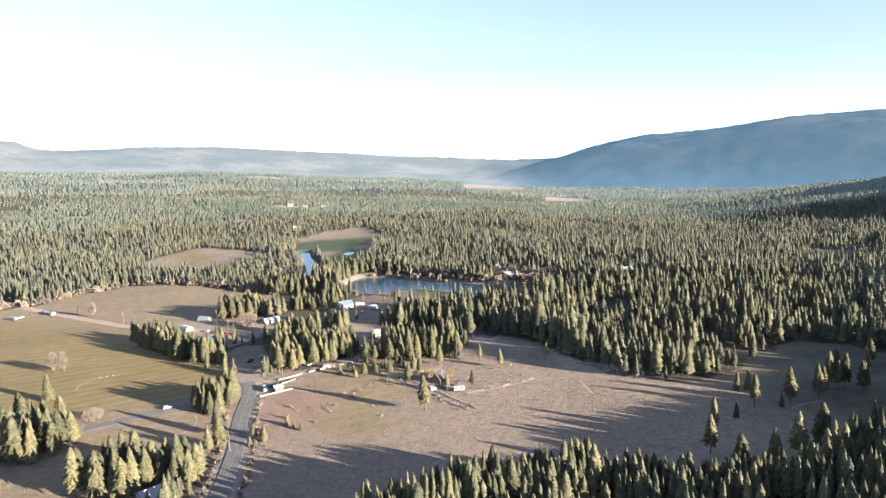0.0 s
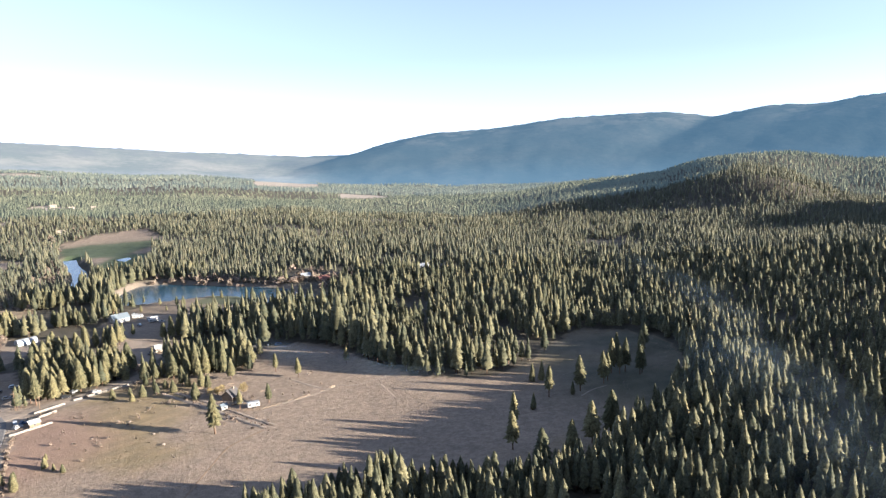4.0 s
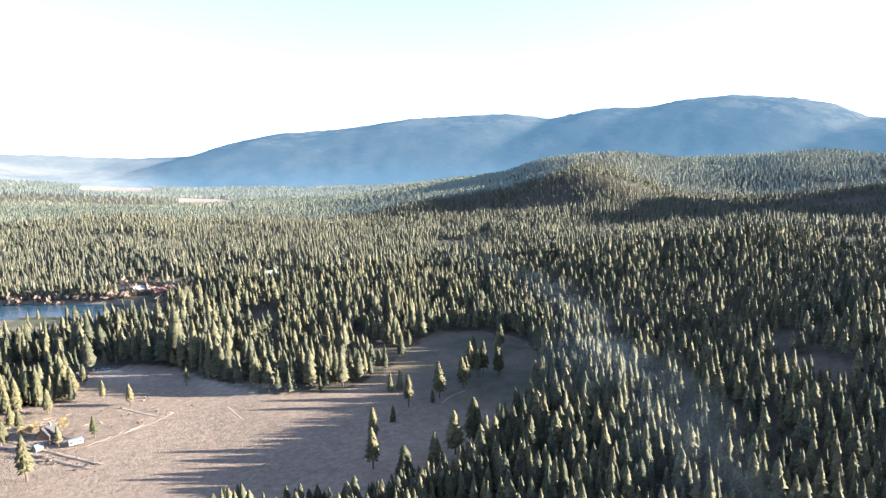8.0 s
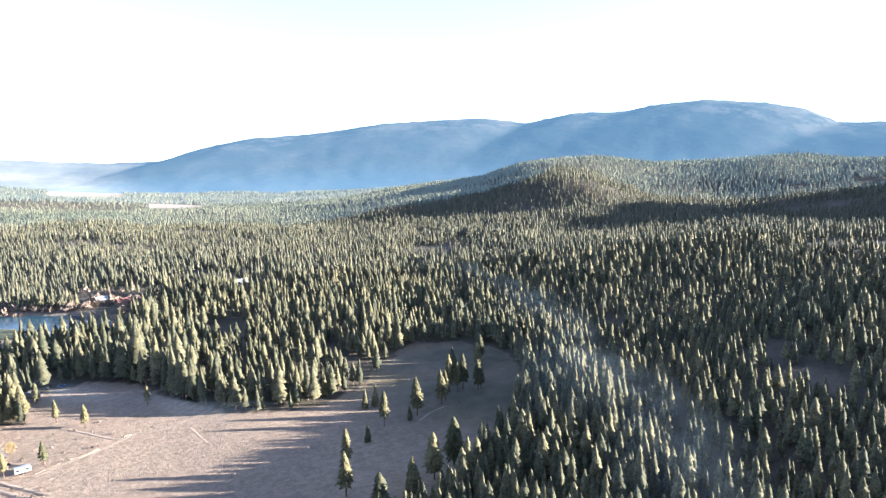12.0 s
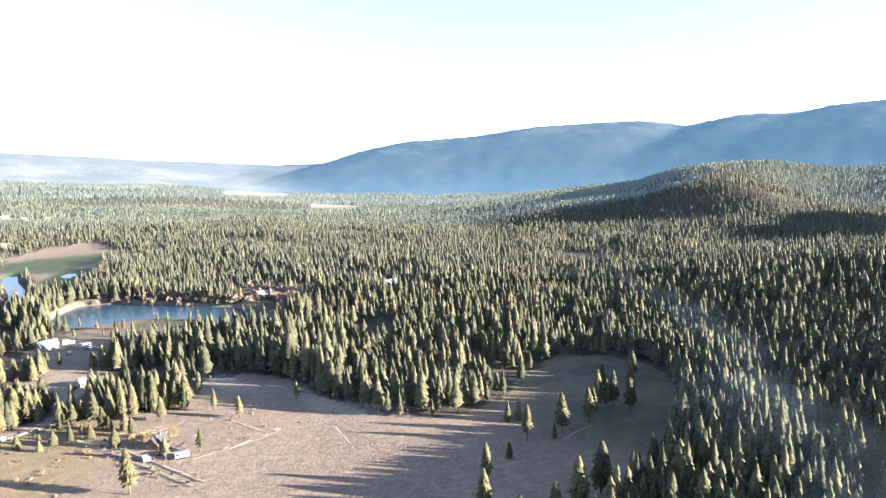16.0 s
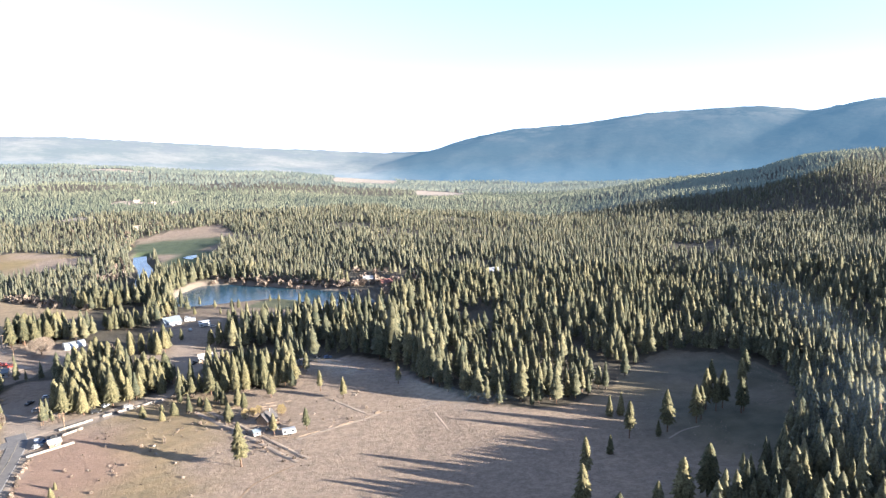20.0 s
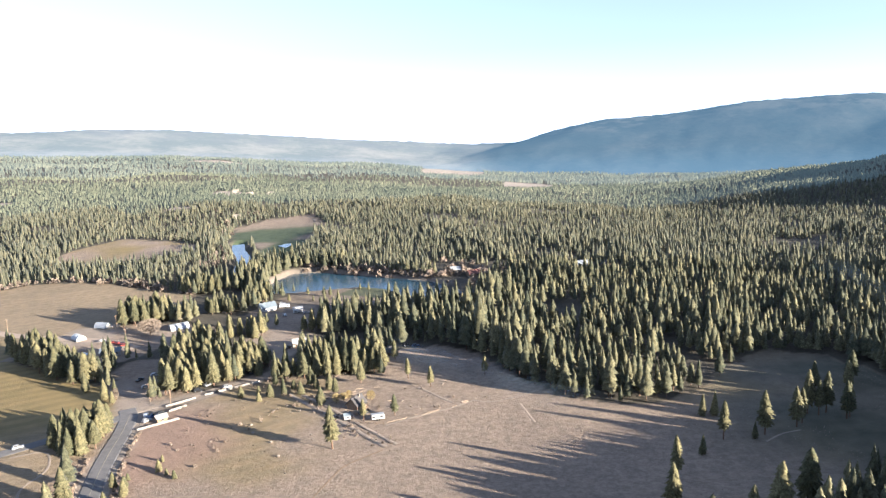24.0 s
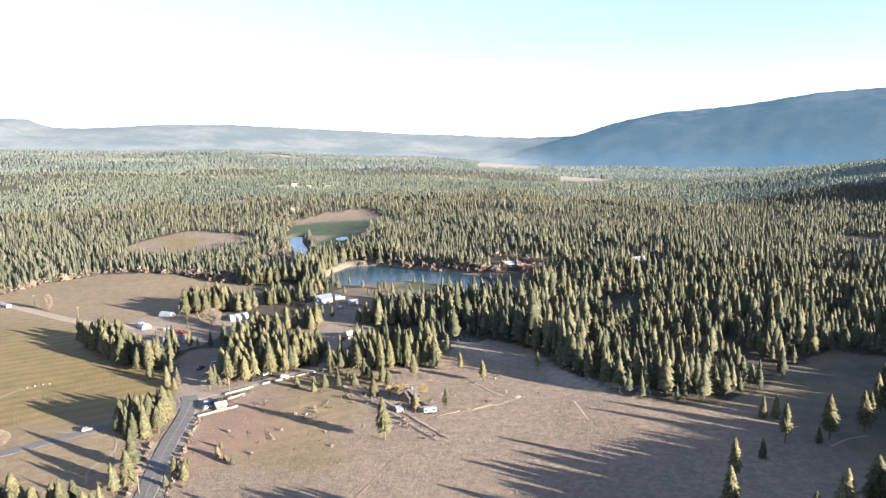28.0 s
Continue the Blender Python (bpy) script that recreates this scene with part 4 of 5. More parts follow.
broadleaf("bare_tree", -168, 480, 10.5, 7.5, 700, 31, M_TWIGS, "large round leafless tree with pale twigs in the farmyard")
broadleaf("autumn_bush", -182, 300, 6.5, 5.2, 420, 32, M_TWIGS, "golden-brown leafless bush beside the side road", 0.02)
for k, (x, y, h) in enumerate(((-25, 354, 4.2), (-28, 352, 4.6), (-23, 357, 4.0), (-12.5, 354, 5.0), (-48, 368, 3.8))):
    broadleaf("yellow_bush", x, y, h, 0.42 * h, 260, 50 + k, M_YELLOW, "round yellow-leaved bush beside the house", 0.08)
broadleaf("bare_tree", -125, 472, 6.5, 3.6, 260, 33, M_TWIGS, "small leafless tree with pinkish twigs")
for k, (x, y, h) in enumerate(((-252, 379, 13), (-247, 381, 12), (-313, 527, 13), (-136, 366, 6), (-69, 398, 7), (-58, 391, 6))):
    broadleaf("bare_tree", x, y, h, 0.22 * h, 200, 40 + k, M_TWIGS, "thin leafless tree with pale upright twigs")

# ---- shrubs and small growth ----
SHRUB_KINDS = []
for k in range(4):
    rr = random.Random(60 + k)
    vs, fs = [], []
    for _ in range(42):
        a, e, q = rr.uniform(0, 6.28), rr.uniform(0.1, 1.4), rr.uniform(0.5, 1.0)
        c = Vector((math.cos(a) * math.cos(e) * 0.55, math.sin(a) * math.cos(e) * 0.55, 0.1 + math.sin(e) * 0.8)) * q
        d = Vector((rr.uniform(-1, 1), rr.uniform(-1, 1), rr.uniform(0, 1.2))).normalized() * 0.26
        w = d.orthogonal().normalized() * 0.13
        i = len(vs)
        vs += [tuple(c - d * 0.6), tuple(c + w), tuple(c + d), tuple(c - w)]
        fs += [(i, i + 1, i + 2), (i, i + 2, i + 3)]
    SHRUB_KINDS.append((np.array(vs), np.array(fs)))


def along(line, wide, count, rng):
    out = []
    lengths = [math.dist(a, b) for a, b in zip(line, line[1:])]
    for _ in range(count):
        s = rng.random() * sum(lengths)
        for (a, b), n in zip(zip(line, line[1:]), lengths):
            if s <= n:
                break
            s -= n
        out.append((a[0] + (b[0] - a[0]) * s / n + rng.normal() * wide, a[1] + (b[1] - a[1]) * s / n + rng.normal() * wide))
    return np.array(out)


rng = np.random.default_rng(77)
spots = np.concatenate([along([(-440, 556), (-392, 580), (-382, 613), (-346, 657), (-285, 654), (-224, 621), (-179, 594)], 3, 150, rng),
                        along([(-121, 690), (-99, 692), (-54, 669), (-22, 650), (10, 634), (40, 640)], 4, 130, rng),
                        along([(-200, 700), (-210, 760), (-240, 860)], 10, 110, rng),
                        along([(20, 660), (60, 640), (50, 600)], 12, 50, rng),
                        along([(-300, 1010), (-250, 960), (-320, 1150)], 30, 120, rng)])
spots = spots[(~inside(spots[:, 0], spots[:, 1], LAKE)) & (away(spots[:, 0], spots[:, 1], RIVER) > 13) & ~inside(spots[:, 0], spots[:, 1], GREENS)]
woods("autumn_thicket", spots, rng.uniform(2.5, 7.0, len(spots)), SHRUB_KINDS, 5, "leafless pinkish-brown thickets along fields and shore", None, M_SHRUB)
# Dense scrub rows along the road stand in for its shaded ditches.
spots = np.concatenate([along([(-100, 300), (-60, 315), (-60, 340), (-90, 350)], 10, 40, rng), along(ROAD[1:6], 7.5, 60, rng), along([(x + 7.6, y + 2) for x, y in ROAD[1:6]], 0.5, 170, rng), along([(x - 6.0, y - 1.5) for x, y in ROAD[1:5]], 0.5, 130, rng), along([(-52, 364), (-20, 328), (0, 304)], 4, 60, rng),
                        along([(-40, 345), (0, 345), (30, 360)], 9, 30, rng), along([(-170, 292), (-250, 236)], 5, 30, rng), along([(-90, 372), (-60, 390), (-20, 395)], 4, 60, rng)])
spots = spots[away(spots[:, 0], spots[:, 1], ROAD) > 5.5]
woods("low_scrub", spots, rng.uniform(0.5, 1.5, len(spots)), SHRUB_KINDS, 6, "low dry scrub in the grass", None, M_SHRUB)
TUFT = [(np.array([(0.5 * math.cos(a), 0.5 * math.sin(a), 0) for a in (0, 1.3, 2.5, 3.8, 5.0)] + [(0.1, 0.05, 1)]), np.array([(k, (k + 1) % 5, 5) for k in range(5)]))]
spots = scattered(-110, 220, 190, 400, 1.7, rng, lambda x, y: inside(x, y, MEADOW) & (vnoise(x, y, 18, 51) + 0.7 * vnoise(x, y, 6, 52) > 0.2) & (away(x, y, ROAD) > 6))
woods("grass_tufts", spots, rng.uniform(0.12, 0.5, len(spots)) ** 1.3, TUFT, 7, "tussocks of dry meadow grass", None, M_SHRUB)


# ---- buildings ----
def pane(parent, x, y, z, w, h, face):
    """A window with its frame; face: the side of the wall it sits on."""
    d = 0.05
    size = {"y-": (x - w / 2, x + w / 2, y - d, y + d), "y+": (x - w / 2, x + w / 2, y - d, y + d), "x-": (x - d, x + d, y - w / 2, y + w / 2), "x+": (x - d, x + d, y - w / 2, y + w / 2)}[face]
    ob = part("window", boxed(size[0], size[1], size[2], size[3], z, z + h), M_WHITE, parent, "white window frame")
    g = 0.08
    inner = (size[0] + g, size[1] - g, size[2] - 0.02, size[3] + 0.02) if face[0] == "y" else (size[0] - 0.02, size[1] + 0.02, size[2] + g, size[3] - g)
    part("pane", boxed(*inner, z + g, z + h - g), M_GLASS, ob)


def gabled(name, x, y, turn, length, width, wall, rise, m_wall, m_roof, label, category="house", eave=0.5, chimney=False, big_door=False, porch=False):
    """A gabled building, ridge along x: plinth, walls with gables, roof slabs, doors and windows."""
    ob = thing(name, x, y, turn, label, category)
    L, W = length / 2, width / 2
    part("plinth", boxed(-L - 0.1, L + 0.1, -W - 0.1, W + 0.1, -0.8, 0.25), M_CONCRETE, ob)
    bm = prism([(-W, 0.2), (W, 0.2), (W, wall), (0, wall + rise), (-W, wall)], -L, L)
    bmesh.ops.transform(bm, matrix=Matrix.Rotation(math.pi / 2, 4, "Z"), verts=bm.verts)
    part("wall", bm, m_wall, ob)
    slope = rise / W
    for s in (-1, 1):
        a, b = W + eave, wall - eave * slope
        bm = prism([(s * a, b), (s * a, b + 0.18), (0, wall + rise + 0.2), (0, wall + rise + 0.02)], -L - eave, L + eave)
        bmesh.ops.transform(bm, matrix=Matrix.Rotation(math.pi / 2, 4, "Z"), verts=bm.verts)
        part("roof", bm, m_roof, ob)
    part("ridge_cap", boxed(-L - eave, L + eave, -0.15, 0.15, wall + rise + 0.14, wall + rise + 0.26), m_roof, ob)
    n = max(1, int(length / 3.5))
    for i in range(n):
        for s, face in ((-1, "y-"), (1, "y+")):
            pane(ob, -L + (i + 0.5) * length / n, s * W, wall * 0.42, 1.1, min(1.1, wall * 0.4), face)
    dw, dh = (min(width * 0.55, 4.0), min(wall * 0.9, 3.4)) if big_door else (0.95, 2.05)
    for s in (-1, 1):
        door = part("door", boxed(s * L - 0.06, s * L + 0.06, -dw / 2, dw / 2, 0.25, dh), M_WOOD, ob, "dark wooden door")
        part("handle", boxed(s * (L + 0.1) - 0.05, s * (L + 0.1) + 0.05, dw * 0.36, dw * 0.4, 1.0, 1.14), M_DARK, door)
    if chimney:
        part("chimney", boxed(L * 0.3, L * 0.3 + 0.7, -0.9, -0.2, wall + rise * 0.4, wall + rise + 0.9), M_STONE, ob, "stone chimney")
    if porch:
        part("porch_roof", boxed(-L * 0.7, L * 0.7, -W - 2.0, -W - 0.02, wall - 0.55, wall - 0.4), m_roof, ob)
        for px in (-L * 0.65, 0, L * 0.65):
            part("porch_post", boxed(px - 0.08, px + 0.08, -W - 1.9, -W - 1.74, 0, wall - 0.55), M_WOOD, ob)
        part("porch_floor", boxed(-L * 0.7, L * 0.7, -W - 2.0, -W - 0.11, -0.5, 0.22), M_WOOD, ob)
    return ob


def arched(name, x, y, turn, length, width, rise, label):
    """A half-round sheet-metal barn."""
    ob = thing(name, x, y, turn, label, "barn")
    arc = [(math.cos(a) * width / 2, 0.4 + math.sin(a) * (rise - 0.4)) for a in np.linspace(0, math.pi, 13)]
    part("plinth", boxed(-width / 2 - 0.1, width / 2 + 0.1, -length / 2 - 0.1, length / 2 + 0.1, -0.8, 0.4), M_CONCRETE, ob)
    part("shell", prism(arc, -length / 2, length / 2), M_METAL, ob)
    for k in range(7):
        y0 = -length / 2 + k * length / 6
        part("rib", prism([(p * 1.012, q * 1.012) for p, q in arc], y0 - 0.06, y0 + 0.06), M_METAL, ob)
    for s in (-1, 1):
        part("door", boxed(-width * 0.22, width * 0.22, s * length / 2 - 0.12 + s * 0.06, s * length / 2 + 0.12 + s * 0.06, 0.4, rise * 0.62), M_GREY, ob, "grey sliding door")
    return ob


gabled("house", -18, 346, 62, 6.8, 5.4, 2.5, 2.7, M_WOOD, M_ROOF_DARK, "small brown wooden house with a steep dark roof in the meadow", eave=0.6, chimney=True, porch=True)
gabled("shed", -20.5, 333, 30, 3.0, 2.4, 1.8, 0.8, M_GREY, M_ROOF_BLUE, "little grey shed with a pale blue-green roof", "shed", 0.25)
gabled("gate_kiosk", -102.5, 337.5, 38, 4.4, 3.4, 2.3, 0.9, M_WOOD, M_GREY, "brown gate kiosk with a low pale grey roof", "kiosk", 0.45)
arched("arched_barn", -211, 474, 50, 8.5, 6, 3.4, "white half-round metal barn behind the conifers")
gabled("farm_shed", -174, 440, 15, 11, 6, 2.8, 1.5, M_GREY, M_ROOF_BLUE, "long shed with a blue metal roof in the farmyard", "shed", 0.4, big_door=True)
arched("arched_barn", -209, 502, 70, 10, 6, 3.6, "white half-round metal barn at the pasture's edge")
arched("arched_barn", -154, 492, -52, 12, 6.5, 4.0, "white half-round metal barn beneath conifers")
gabled("white_house", -107, 535, 35, 11, 8, 3.0, 2.6, M_WHITE, M_ROOF_BLUE, "white house with a blue-grey metal roof near the lake", eave=0.5)
gabled("cabin", -65, 445, 20, 7.5, 5.5, 2.6, 1.6, M_CREAM, M_GREY, "cream cabin with a low grey roof in the yard", eave=0.5, porch=True)
gabled("meadow_cabin", -11, 420, 30, 7, 5, 2.4, 2.2, M_WOOD, M_ROOF_DARK, "dark-roofed brown cabin at the meadow's edge", eave=0.5)
gabled("bottom_house", -113, 222, 50, 12, 8, 3.0, 1.8, M_GREY, M_METAL, "grey house with a pale metal roof among pines", eave=0.6)
gabled("lake_house", 33, 540, 70, 9, 7, 2.8, 2.2, M_WHITE, M_ROOF_DARK, "white house with a dark roof by the lake", eave=0.5)
gabled("lake_house", 43, 628, 20, 10, 7, 2.8, 2.4, M_WOOD, M_ROOF_RED, "brown house with a reddish roof above the lake", eave=0.5)
gabled("lake_house", 28, 648, 5, 8, 6, 2.8, 2.0, M_CREAM, M_METAL, "cream house with a pale roof above the lake", eave=0.5)
gabled("lake_house", 27, 556, 40, 8, 6, 2.6, 1.8, M_GREY, M_ROOF_BLUE, "grey house with a blue roof by the lake", eave=0.4)
gabled("wood_cabin", 138, 652, 10, 9, 6, 2.8, 2.2, M_GREY, M_METAL, "grey cabin with a pale roof in a forest glade", eave=0.5)
gabled("wood_cabin", 158, 645, 100, 8, 6, 2.8, 2.2, M_WOOD, M_ROOF_DARK, "brown cabin with a dark roof in a forest glade", eave=0.5)
gabled("pasture_shed", -357, 540, -30, 10, 3.6, 2.2, 0.6, M_CREAM, M_METAL, "low pale shed beside the dirt road", "shed", 0.3)
for x, y, turn in ((-440, 1560, 20), (-400, 1530, 60), (-360, 1545, 10), (-310, 1130, 40)):
    gabled("far_house", x, y, turn, 12, 8, 3.5, 2.6, M_CREAM, M_CREAM, "pale house among far trees", eave=0.6)


def trailer(x, y, turn, length, label, name="trailer"):
    ob = thing(name, x, y, turn, label, "trailer")
    L = length / 2
    part("body", boxed(-L, L, -1.2, 1.2, 0.5, 2.6, bevel=0.18), M_WHITE, ob)
    part("roof", boxed(-L + 0.1, L - 0.1, -1.1, 1.1, 2.6, 2.68), M_METAL, ob)
    part("door", boxed(-0.4, 0.4, -1.24, -1.18, 0.65, 2.4), M_GREY, ob)
    for k in (-0.62, 0.55):
        part("window", boxed(k * L - 0.6, k * L + 0.6, -1.235, -1.19, 1.4, 2.05), M_GLASS, ob)
    for k in (-0.5, 0.5):
        for s in (-1, 1):
            bm = bmesh.new()
            rod(bm, (k, s * 1.05, 0.38), (k, s * 1.28, 0.38), 0.38, 0.38, 10)
            part("wheel", bm, M_TYRE, ob)
    part("hitch", boxed(L, L + 1.1, -0.08, 0.08, 0.45, 0.6), M_DARK, ob)
    return ob


trailer(-7, 331.5, 14, 5.6, "long white trailer parked beside the house")
for x, y, turn in ((-84, 530, 20), (-82, 523, 25), (-96, 541, 10), (36, 531, 60), (-420, 565, 20), (-378, 524, -25)):
    trailer(x, y, turn, 7.5, "white camping trailer in a yard")


def car(x, y, turn, paint, label, truck=False):
    ob = thing("pickup_truck" if truck else "car", x, y, turn, label, "truck" if truck else "car", z=float(height(x, y)) + 0.1)
    L = 2.7 if truck else 2.2
    part("body", prism([(-L, 0.4), (L, 0.4), (L, 0.8), (L * 0.93, 0.98), (L * 0.35, 1.05), (-L, 1.05)], -0.9, 0.9), paint, ob)
    back = -0.25 * L if truck else -0.85 * L
    part("cabin", prism([(back, 1.05), (L * 0.38, 1.05), (L * 0.1, 1.7), (back + 0.25, 1.72)], -0.78, 0.78), paint, ob)
    part("windscreen", prism([(L * 0.33, 1.12), (L * 0.40, 1.10), (L * 0.13, 1.66), (L * 0.08, 1.66)], -0.68, 0.68), M_GLASS, ob)
    for s in (-1, 1):
        part("side_window", boxed(back + 0.35, L * 0.12, s * 0.79 - 0.02, s * 0.79 + 0.02, 1.14, 1.6), M_GLASS, ob)
        part("headlight", boxed(L - 0.03, L + 0.03, s * 0.65 - 0.18, s * 0.65 + 0.18, 0.62, 0.78), M_WHITE, ob)
        for k in (-0.62, 0.62):
            bm = bmesh.new()
            rod(bm, (k * L, s * 0.72, 0.34), (k * L, s * 0.94, 0.34), 0.34, 0.34, 10)
            wheel = part("wheel", bm, M_TYRE, ob)
            bm = bmesh.new()
            rod(bm, (k * L, s * 0.9, 0.34), (k * L, s * 0.955, 0.34), 0.19, 0.19, 8)
            part("rim", bm, M_SILVER, wheel)
    return ob


for x, y, turn, paint, label, truck in (
        (-109, 337.5, 60, M_WHITE, "white car parked at the gate kiosk", False), (-108.5, 342, 30, M_BLUE, "dark blue pickup parked at the junction", True),
        (-112, 343.5, 110, M_SILVER, "silver car parked at the junction", False), (-105.5, 345.5, 35, M_DARK, "dark car parked at the junction", False),
        (-152, 314.5, 42, M_WHITE, "white car driving on the side road", False), (-184, 463, 20, M_RED, "red pickup in the farmyard", True),
        (-179, 460, 160, M_RED, "red tractor-like truck in the farmyard", True), (-174, 457, 15, M_RED, "red car in the farmyard", False),
        (-193, 468, 80, M_WHITE, "white van in the farmyard", False), (-190, 441, 30, M_BLUE, "blue car beside the shed", False),
        (-86, 377, 40, M_WHITE, "white car among the trees by the gate", False), (-99, 373.5, 10, M_DARK, "dark car among the trees by the gate", False),
        (-97, 381, 60, M_SILVER, "silver car parked by the drive", False), (-80, 398, 100, M_DARK, "dark pickup parked by the drive", True),
        (-76, 520, 20, M_WHITE, "white car in the lakeside yard", False), (-90, 515, 120, M_SILVER, "silver car in the lakeside yard", False),
        (-112, 551, 0, M_DARK, "dark car by the white house", False), (-100, 551, 10, M_SILVER, "silver car by the white house", False),
        (-70, 440, 70, M_DARK, "dark pickup beside the cabin", True), (38, 546, 30, M_WHITE, "white car beside a lake house", False),
        (-128, 381, 30, M_WHITE, "white van parked in the shaded gate yard", False), (-136, 392, 80, M_DARK, "dark pickup in the shaded gate yard", True), (-131, 399, 20, M_SILVER, "silver car in the shaded gate yard", False),
        (-15, 456, 30, M_DARK, "dark pickup behind the cabin", True), (-2, 436, 60, M_DARK, "dark car in the clearing", False), (4, 434, 20, M_BLUE, "blue car in the clearing", False),
        (-376, 530, 60, M_WHITE, "white pickup beside the dirt road", True), (-368, 548, 0, M_SILVER, "silver car by the low shed", False), (-14, 338, 30, M_DARK, "dark car beside the house", False)):
    car(x, y, turn, paint, label, truck)


# ---- barriers, fences, poles, logs ----
def barrier_row(ax, ay, bx, by, label):
    """Concrete road barriers end to end, each a thing of its own."""
    n, turn = max(1, round(math.dist((ax, ay), (bx, by)) / 3.05)), math.degrees(math.atan2(by - ay, bx - ax))
    for i in range(n):
        f = (i + 0.5) / n
        x, y = ax + (bx - ax) * f, ay + (by - ay) * f
        ob = thing("concrete_barrier", x, y, turn + R.uniform(-1, 1), label, "barrier", "barriers along the gate road")
        h = 0.85
        bm = prism([(-0.42, -0.1), (0.42, -0.1), (0.42, 0.12), (0.2, 0.42), (0.13, h), (-0.13, h), (-0.2, 0.42), (-0.42, 0.12)], -1.49, 1.49)
        bmesh.ops.transform(bm, matrix=Matrix.Rotation(math.pi / 2, 4, "Z"), verts=bm.verts)
        part("block", bm, M_CONCRETE, ob)
        part("lifting_slot", boxed(-0.3, 0.3, -0.44, 0.44, -0.02, 0.1), M_DARK, ob)


for a in ((-109.5, 328.5, -95.5, 339.5), (-103.5, 348.5, -98, 354.5), (-107.5, 354.5, -97, 364), (-94, 367.5, -72, 384.5)):
    barrier_row(*a, "pale concrete road barrier beside the gate road")


def pole(x, y, turn, h=9.5):
    ob = thing("power_pole", x, y, turn, "weathered wooden power pole with a crossarm", "pole", "power poles")
    bm = bmesh.new()
    part("post", rod(bm, (0, 0, -0.5), (0, 0, h), 0.17, 0.11, 8), M_WOOD, ob)
    part("crossarm", boxed(-1.2, 1.2, -0.07, 0.07, h - 0.9, h - 0.74), M_WOOD, ob)
    for k in (-1.1, 0, 1.1):
        bm = bmesh.new()
        part("insulator", rod(bm, (k, 0, h - 0.74), (k, 0, h - 0.5), 0.07, 0.05, 6), M_GREY, ob)


for x, y, turn in ((-176, 464, 30), (-198, 498, 60), (-118, 362, 40), (-104, 352, 20), (-100.5, 262, 10), (-272, 499, 60), (-332, 538, 60), (-150, 486, 40)):
    pole(x, y, turn)


def fence(line, gap, label, rails=2, h=1.15):
    """Posts and rails along a line of the plan."""
    ob = thing("fence", *line[0], 0, label, "fence")
    base = Vector(ob.matrix_basis.translation)
    for a, b in zip(line, line[1:]):
        n = max(1, int(math.dist(a, b) / gap))
        pts = [(a[0] + (b[0] - a[0]) * i / n, a[1] + (b[1] - a[1]) * i / n) for i in range(n + 1)]
        pts = [Vector((x, y, float(height(x, y)))) - base for x, y in pts]
        for p in pts[:-1] if b != line[-1] else pts:
            bm = bmesh.new()
            part("post", rod(bm, p - Vector((0, 0, 0.3)), p + Vector((0, 0, h)), 0.08, 0.07, 5), M_WOOD, ob)
        for p, q in zip(pts, pts[1:]):
            for k in range(rails):
                up = Vector((0, 0, h * (0.9 - 0.42 * k)))
                bm = bmesh.new()
                part("rail", rod(bm, p + up, q + up, 0.05, 0.05, 4), M_WOOD, ob)


fence([(-70, 386), (-50, 376), (-36, 352)], 4, "weathered wooden rail fence at the meadow's edge")
fence([(-392, 565), (-330, 534), (-268, 497)], 9, "thin wooden fence along the dirt road", 1)
fence([(-25, 338), (-14, 327), (-4, 326)], 3, "low wooden fence round the house yard")


def log_row(line, wide, count, seed, label):
    """Felled poles and slash lying in a windrow on the grass, each lying apart."""
    rr = np.random.default_rng(seed)
    for x, y in along(line, wide, count, rr):
        turn = math.degrees(math.atan2(line[-1][1] - line[0][1], line[-1][0] - line[0][0])) + rr.normal() * 5
        ob = thing("log", x, y, turn, label, "log", "logs in the meadow")
        n, r = rr.uniform(1.8, 4.2), rr.uniform(0.09, 0.19)
        bm = bmesh.new()
        part("stem", rod(bm, (-n / 2, 0, r * 0.8), (n / 2, 0, r * 0.8), r, r * 0.75, 6), M_LOG, ob)


log_row([(-52, 364), (-47, 358), (-32, 341), (-19, 326), (-8, 312), (-1, 304)], 0.3, 95, 1, "weathered grey-brown log in a windrow on the grass")
log_row([(-49, 366), (-30, 345), (-16, 328), (-4, 313), (2, 306)], 0.25, 70, 2, "weathered grey-brown log in a windrow on the grass")
log_row([(-3, 327), (4, 332), (20, 340), (32, 350)], 0.4, 16, 4, "pale bare log lying in the meadow")
log_row([(-40, 350), (-28, 370), (-5, 360)], 6, 14, 5, "weathered log beside the house")


def boulder(x, y, size, seed, label="pale boulder in the dry grass"):
    rr = random.Random(seed)
    ob = thing("boulder", x, y, rr.uniform(0, 360), label, "boulder", "boulders")
    bm = bmesh.new()
    bmesh.ops.create_icosphere(bm, subdivisions=2, radius=size)
    for v in bm.verts:
        v.co *= 1 + 0.35 * noise.noise(v.co / size * 1.3 + Vector((seed, 0, 0)))
        v.co.z *= 0.6
    bmesh.ops.translate(bm, verts=bm.verts, vec=(0, 0, size * 0.3))
    part("stone", bm, M_STONE, ob)


for k, (x, y, s) in enumerate(((-61, 330, 0.7), (-58, 322, 0.6), (-48, 312, 0.7), (-42, 299, 0.8), (-36, 285, 0.4), (-80, 312, 0.4), (-73, 314, 0.4),
                               (-214, 369, 0.7), (-211, 371, 0.6), (-217, 367, 0.5), (-208, 372, 0.5), (-55, 345, 0.5), (-33, 318, 0.5), (20, 372, 0.7), (85, 352, 1.4), (88, 354, 1.0), (2, 352, 0.6), (11, 356, 0.5))):
    boulder(x, y, s, k)


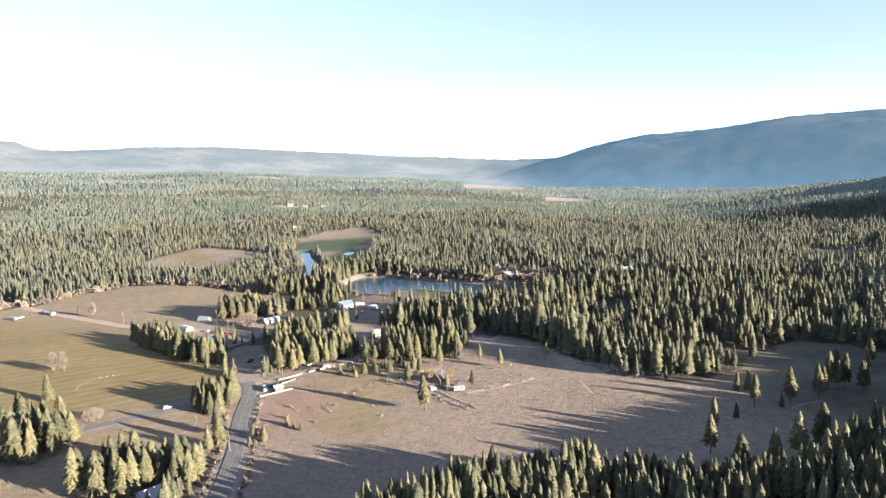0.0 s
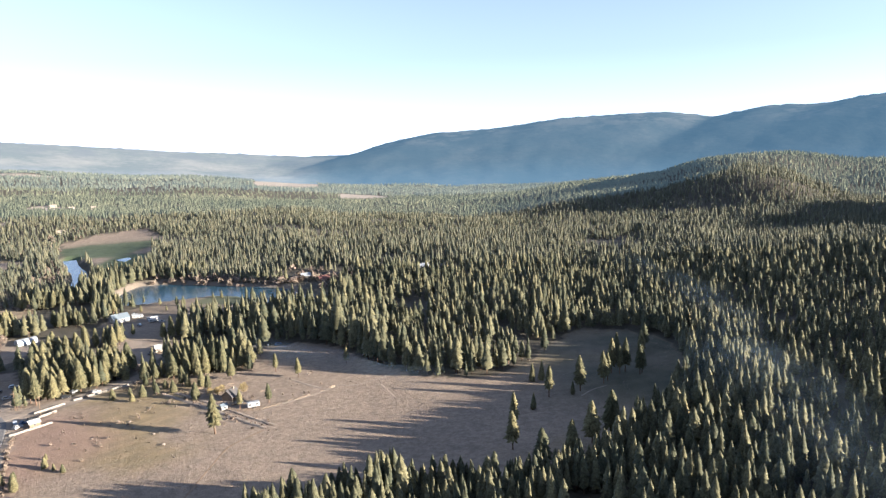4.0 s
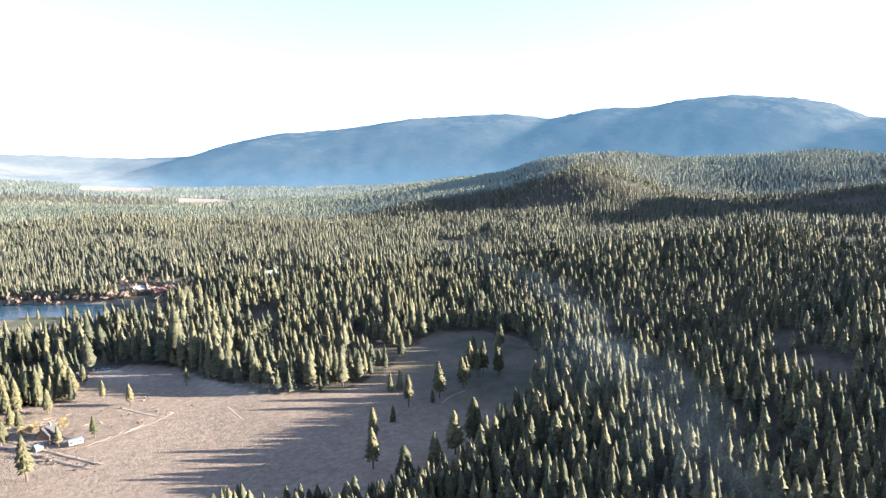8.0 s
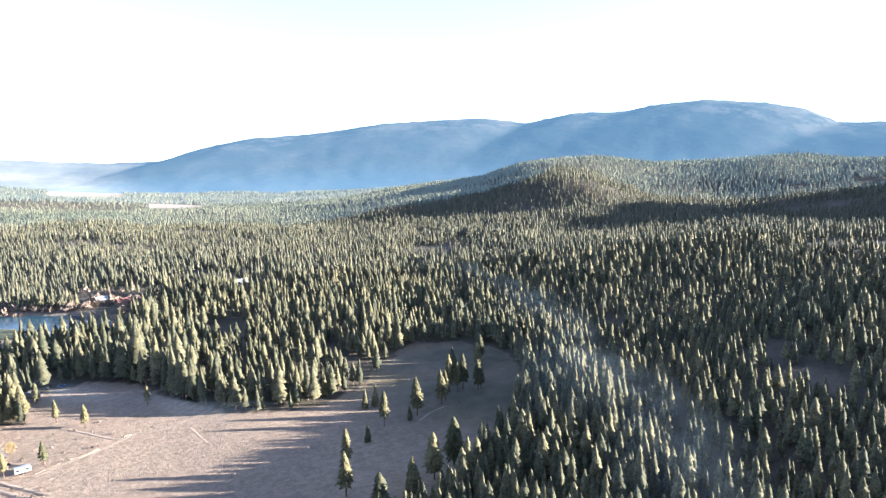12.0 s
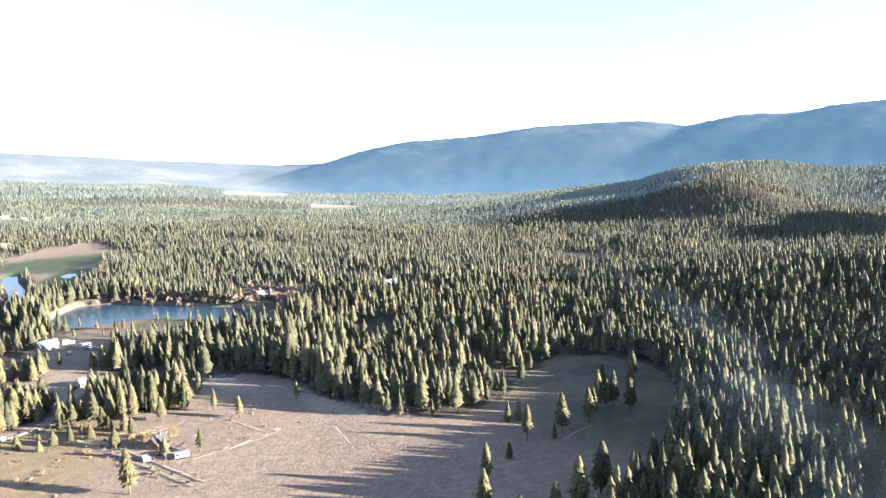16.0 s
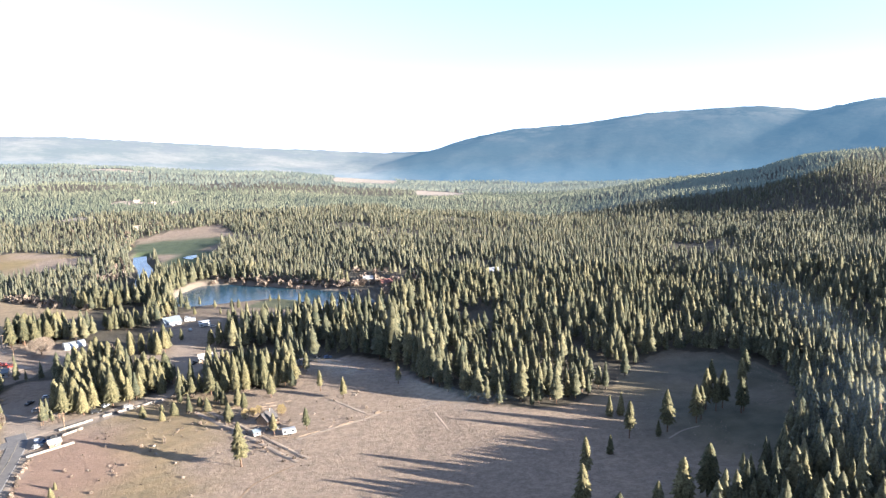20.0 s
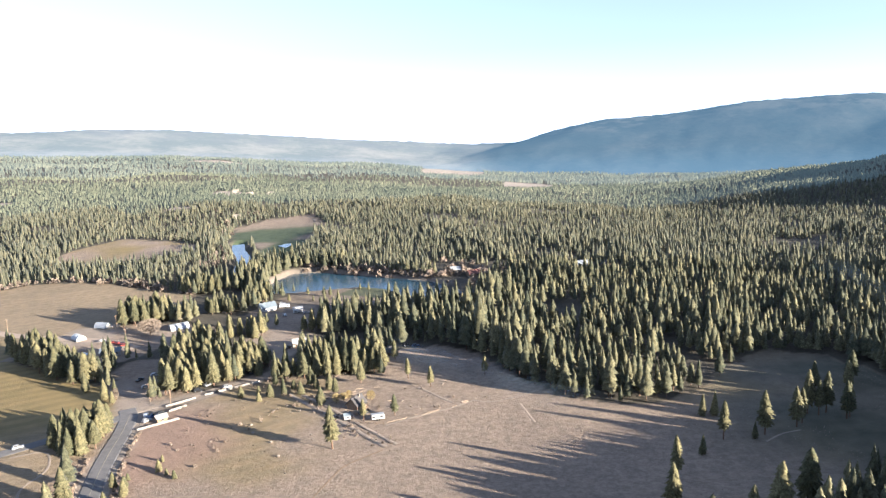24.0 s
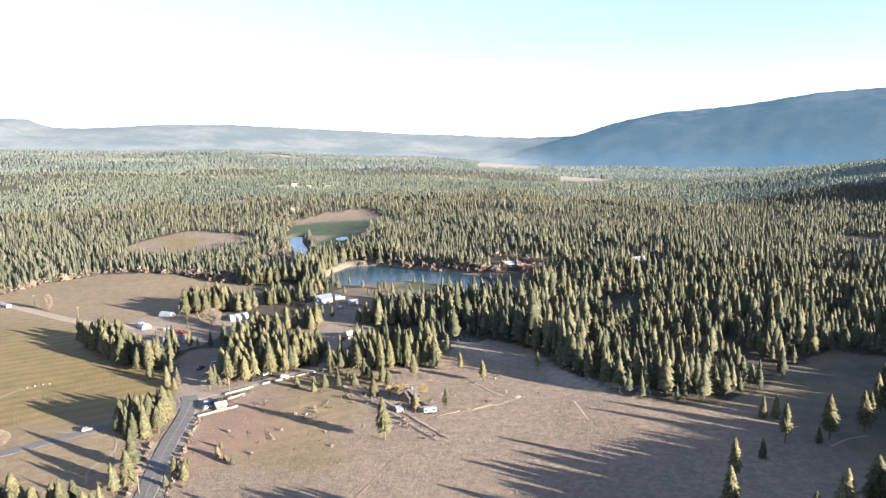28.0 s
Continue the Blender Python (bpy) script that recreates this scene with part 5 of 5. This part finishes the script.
def track(name, line, width, label, material=None, lift=0.05):
    ribbon(name, line, width, lift, material or M_GRAVEL, label, "track", 2.0)


def beside(line, by):
    """A line that runs by metres to the right of another."""
    return [(x + by * 0.97, y + by * 0.25) for x, y in line]


track("path_shoulder", beside(ROAD[1:6], 5.2), 2.0, "pale gravel shoulder of the road")
ribbon("road_line", ROAD[:7], 0.15, 0.21, M_LINE, "faded centre line of the road", "road marking")
track("path_ditch", [(-2, 302), (-12, 293), (-16, 288), (-19, 278), (-24, 261), (-30, 240)], 0.55, "narrow dark ditch line across the meadow", M_WOOD)
track("path_berm", [(-52, 364), (-47, 358), (-32, 341), (-19, 326), (-8, 312), (-1, 304)], 1.0, "low berm of pale earth and slash", M_GRAVEL, 0.3)
track("path_berm", [(-49, 367), (-30, 346), (-16, 329), (-4, 314), (3, 306)], 0.8, "low berm of pale earth and slash", M_GRAVEL, 0.25)
track("path_meadow", [(-3, 325), (8, 333), (22, 340), (34, 350)], 0.9, "narrow worn path in the dry grass")
track("path_meadow", [(34, 350), (42, 347), (51, 351), (63, 358)], 0.8, "narrow worn path in the dry grass")
track("path_slash", [(9, 368), (14, 362), (19, 355), (25, 348)], 0.8, "low line of pale slash in the dry grass", M_GRAVEL, 0.15)
track("path_trunk", [(55, 344), (57, 333), (59, 323)], 0.7, "short pale worn strip in the meadow", M_DIRT)
track("path_field", [(-150, 306), (-139, 312), (-132, 303), (-128, 292), (-131, 280), (-124, 268)], 0.7, "narrow worn path in the dry grass")
track("path_pasture", [(-214, 368), (-220, 361), (-221, 352), (-218, 345)], 0.7, "narrow curved path in the pasture")
track("path_drain", [(-300, 372), (-284, 377), (-268, 385), (-246, 390), (-223, 400)], 0.6, "narrow dark drain line across the pasture", M_WOOD)
track("path_east", [(143, 298), (152, 305), (160, 307)], 0.6, "narrow path in the shaded meadow")


# ---- smoke over the treetops ----
def smoke(line, rng, count, wide, up, dense, label):
    """Drifting smoke: long arched veils that overlap along a line and fade out at their hems."""
    V, F, S, base = [], [], [], 0
    for k in range(count):
        f = (k + rng.uniform(-0.3, 0.3)) / (count - 1) * (len(line) - 1)
        i = int(min(max(f, 0), len(line) - 2))
        a, b, u = np.array(line[i], float), np.array(line[i + 1], float), f - i
        mid, way = a + (b - a) * u, (b - a) / np.hypot(*(b - a))
        w = wide[0] + (wide[1] - wide[0]) * k / count
        long, w = rng.uniform(1.5, 2.1) * w, w * rng.uniform(0.7, 1.1)
        mid = mid + rng.normal(0, 0.25 * w, 2)
        lift = up[0] + (up[1] - up[0]) * k / count + rng.uniform(-3, 3)
        p, q = (g.ravel() for g in np.meshgrid(np.linspace(-1, 1, 13), np.linspace(-1, 1, 9)))
        bend = rng.uniform(-0.3, 0.3)
        x = mid[0] + way[0] * p * long + way[1] * (q + bend * p * p) * w
        y = mid[1] + way[1] * p * long - way[0] * (q + bend * p * p) * w
        z = height(mid[0], mid[1]) + lift + (1 - q * q) * 0.16 * w + 1.5 * vnoise(x, y, 12, 60 + k)
        V.append(np.stack([x, y, z], 1))
        S.append(dense * (1 - p * p) ** 1.5 * (1 - q * q) ** 1.5)
        r = np.arange(12 * 8)
        r = base + r // 12 * 13 + r % 12
        F.append(np.stack([r, r + 1, r + 14, r + 13], 1))
        base += 13 * 9
    ob = new("smoke", raw_mesh("smoke", np.concatenate(V), np.concatenate(F), M_SMOKE, True, soft=np.concatenate(S)))
    ob.visible_shadow = False
    return tagged(ob, label, "smoke", kind="stuff")


smoke([(285, 500), (262, 404), (230, 312), (190, 232), (165, 176)], np.random.default_rng(91), 9, (20, 30), (12, 15), 0.062, "thin blue smoke drifting over the treetops")
smoke([(8, 405), (33, 380), (62, 352)], np.random.default_rng(92), 3, (20, 26), (3, 5), 0.10, "thin low smoke over the meadow's edge")
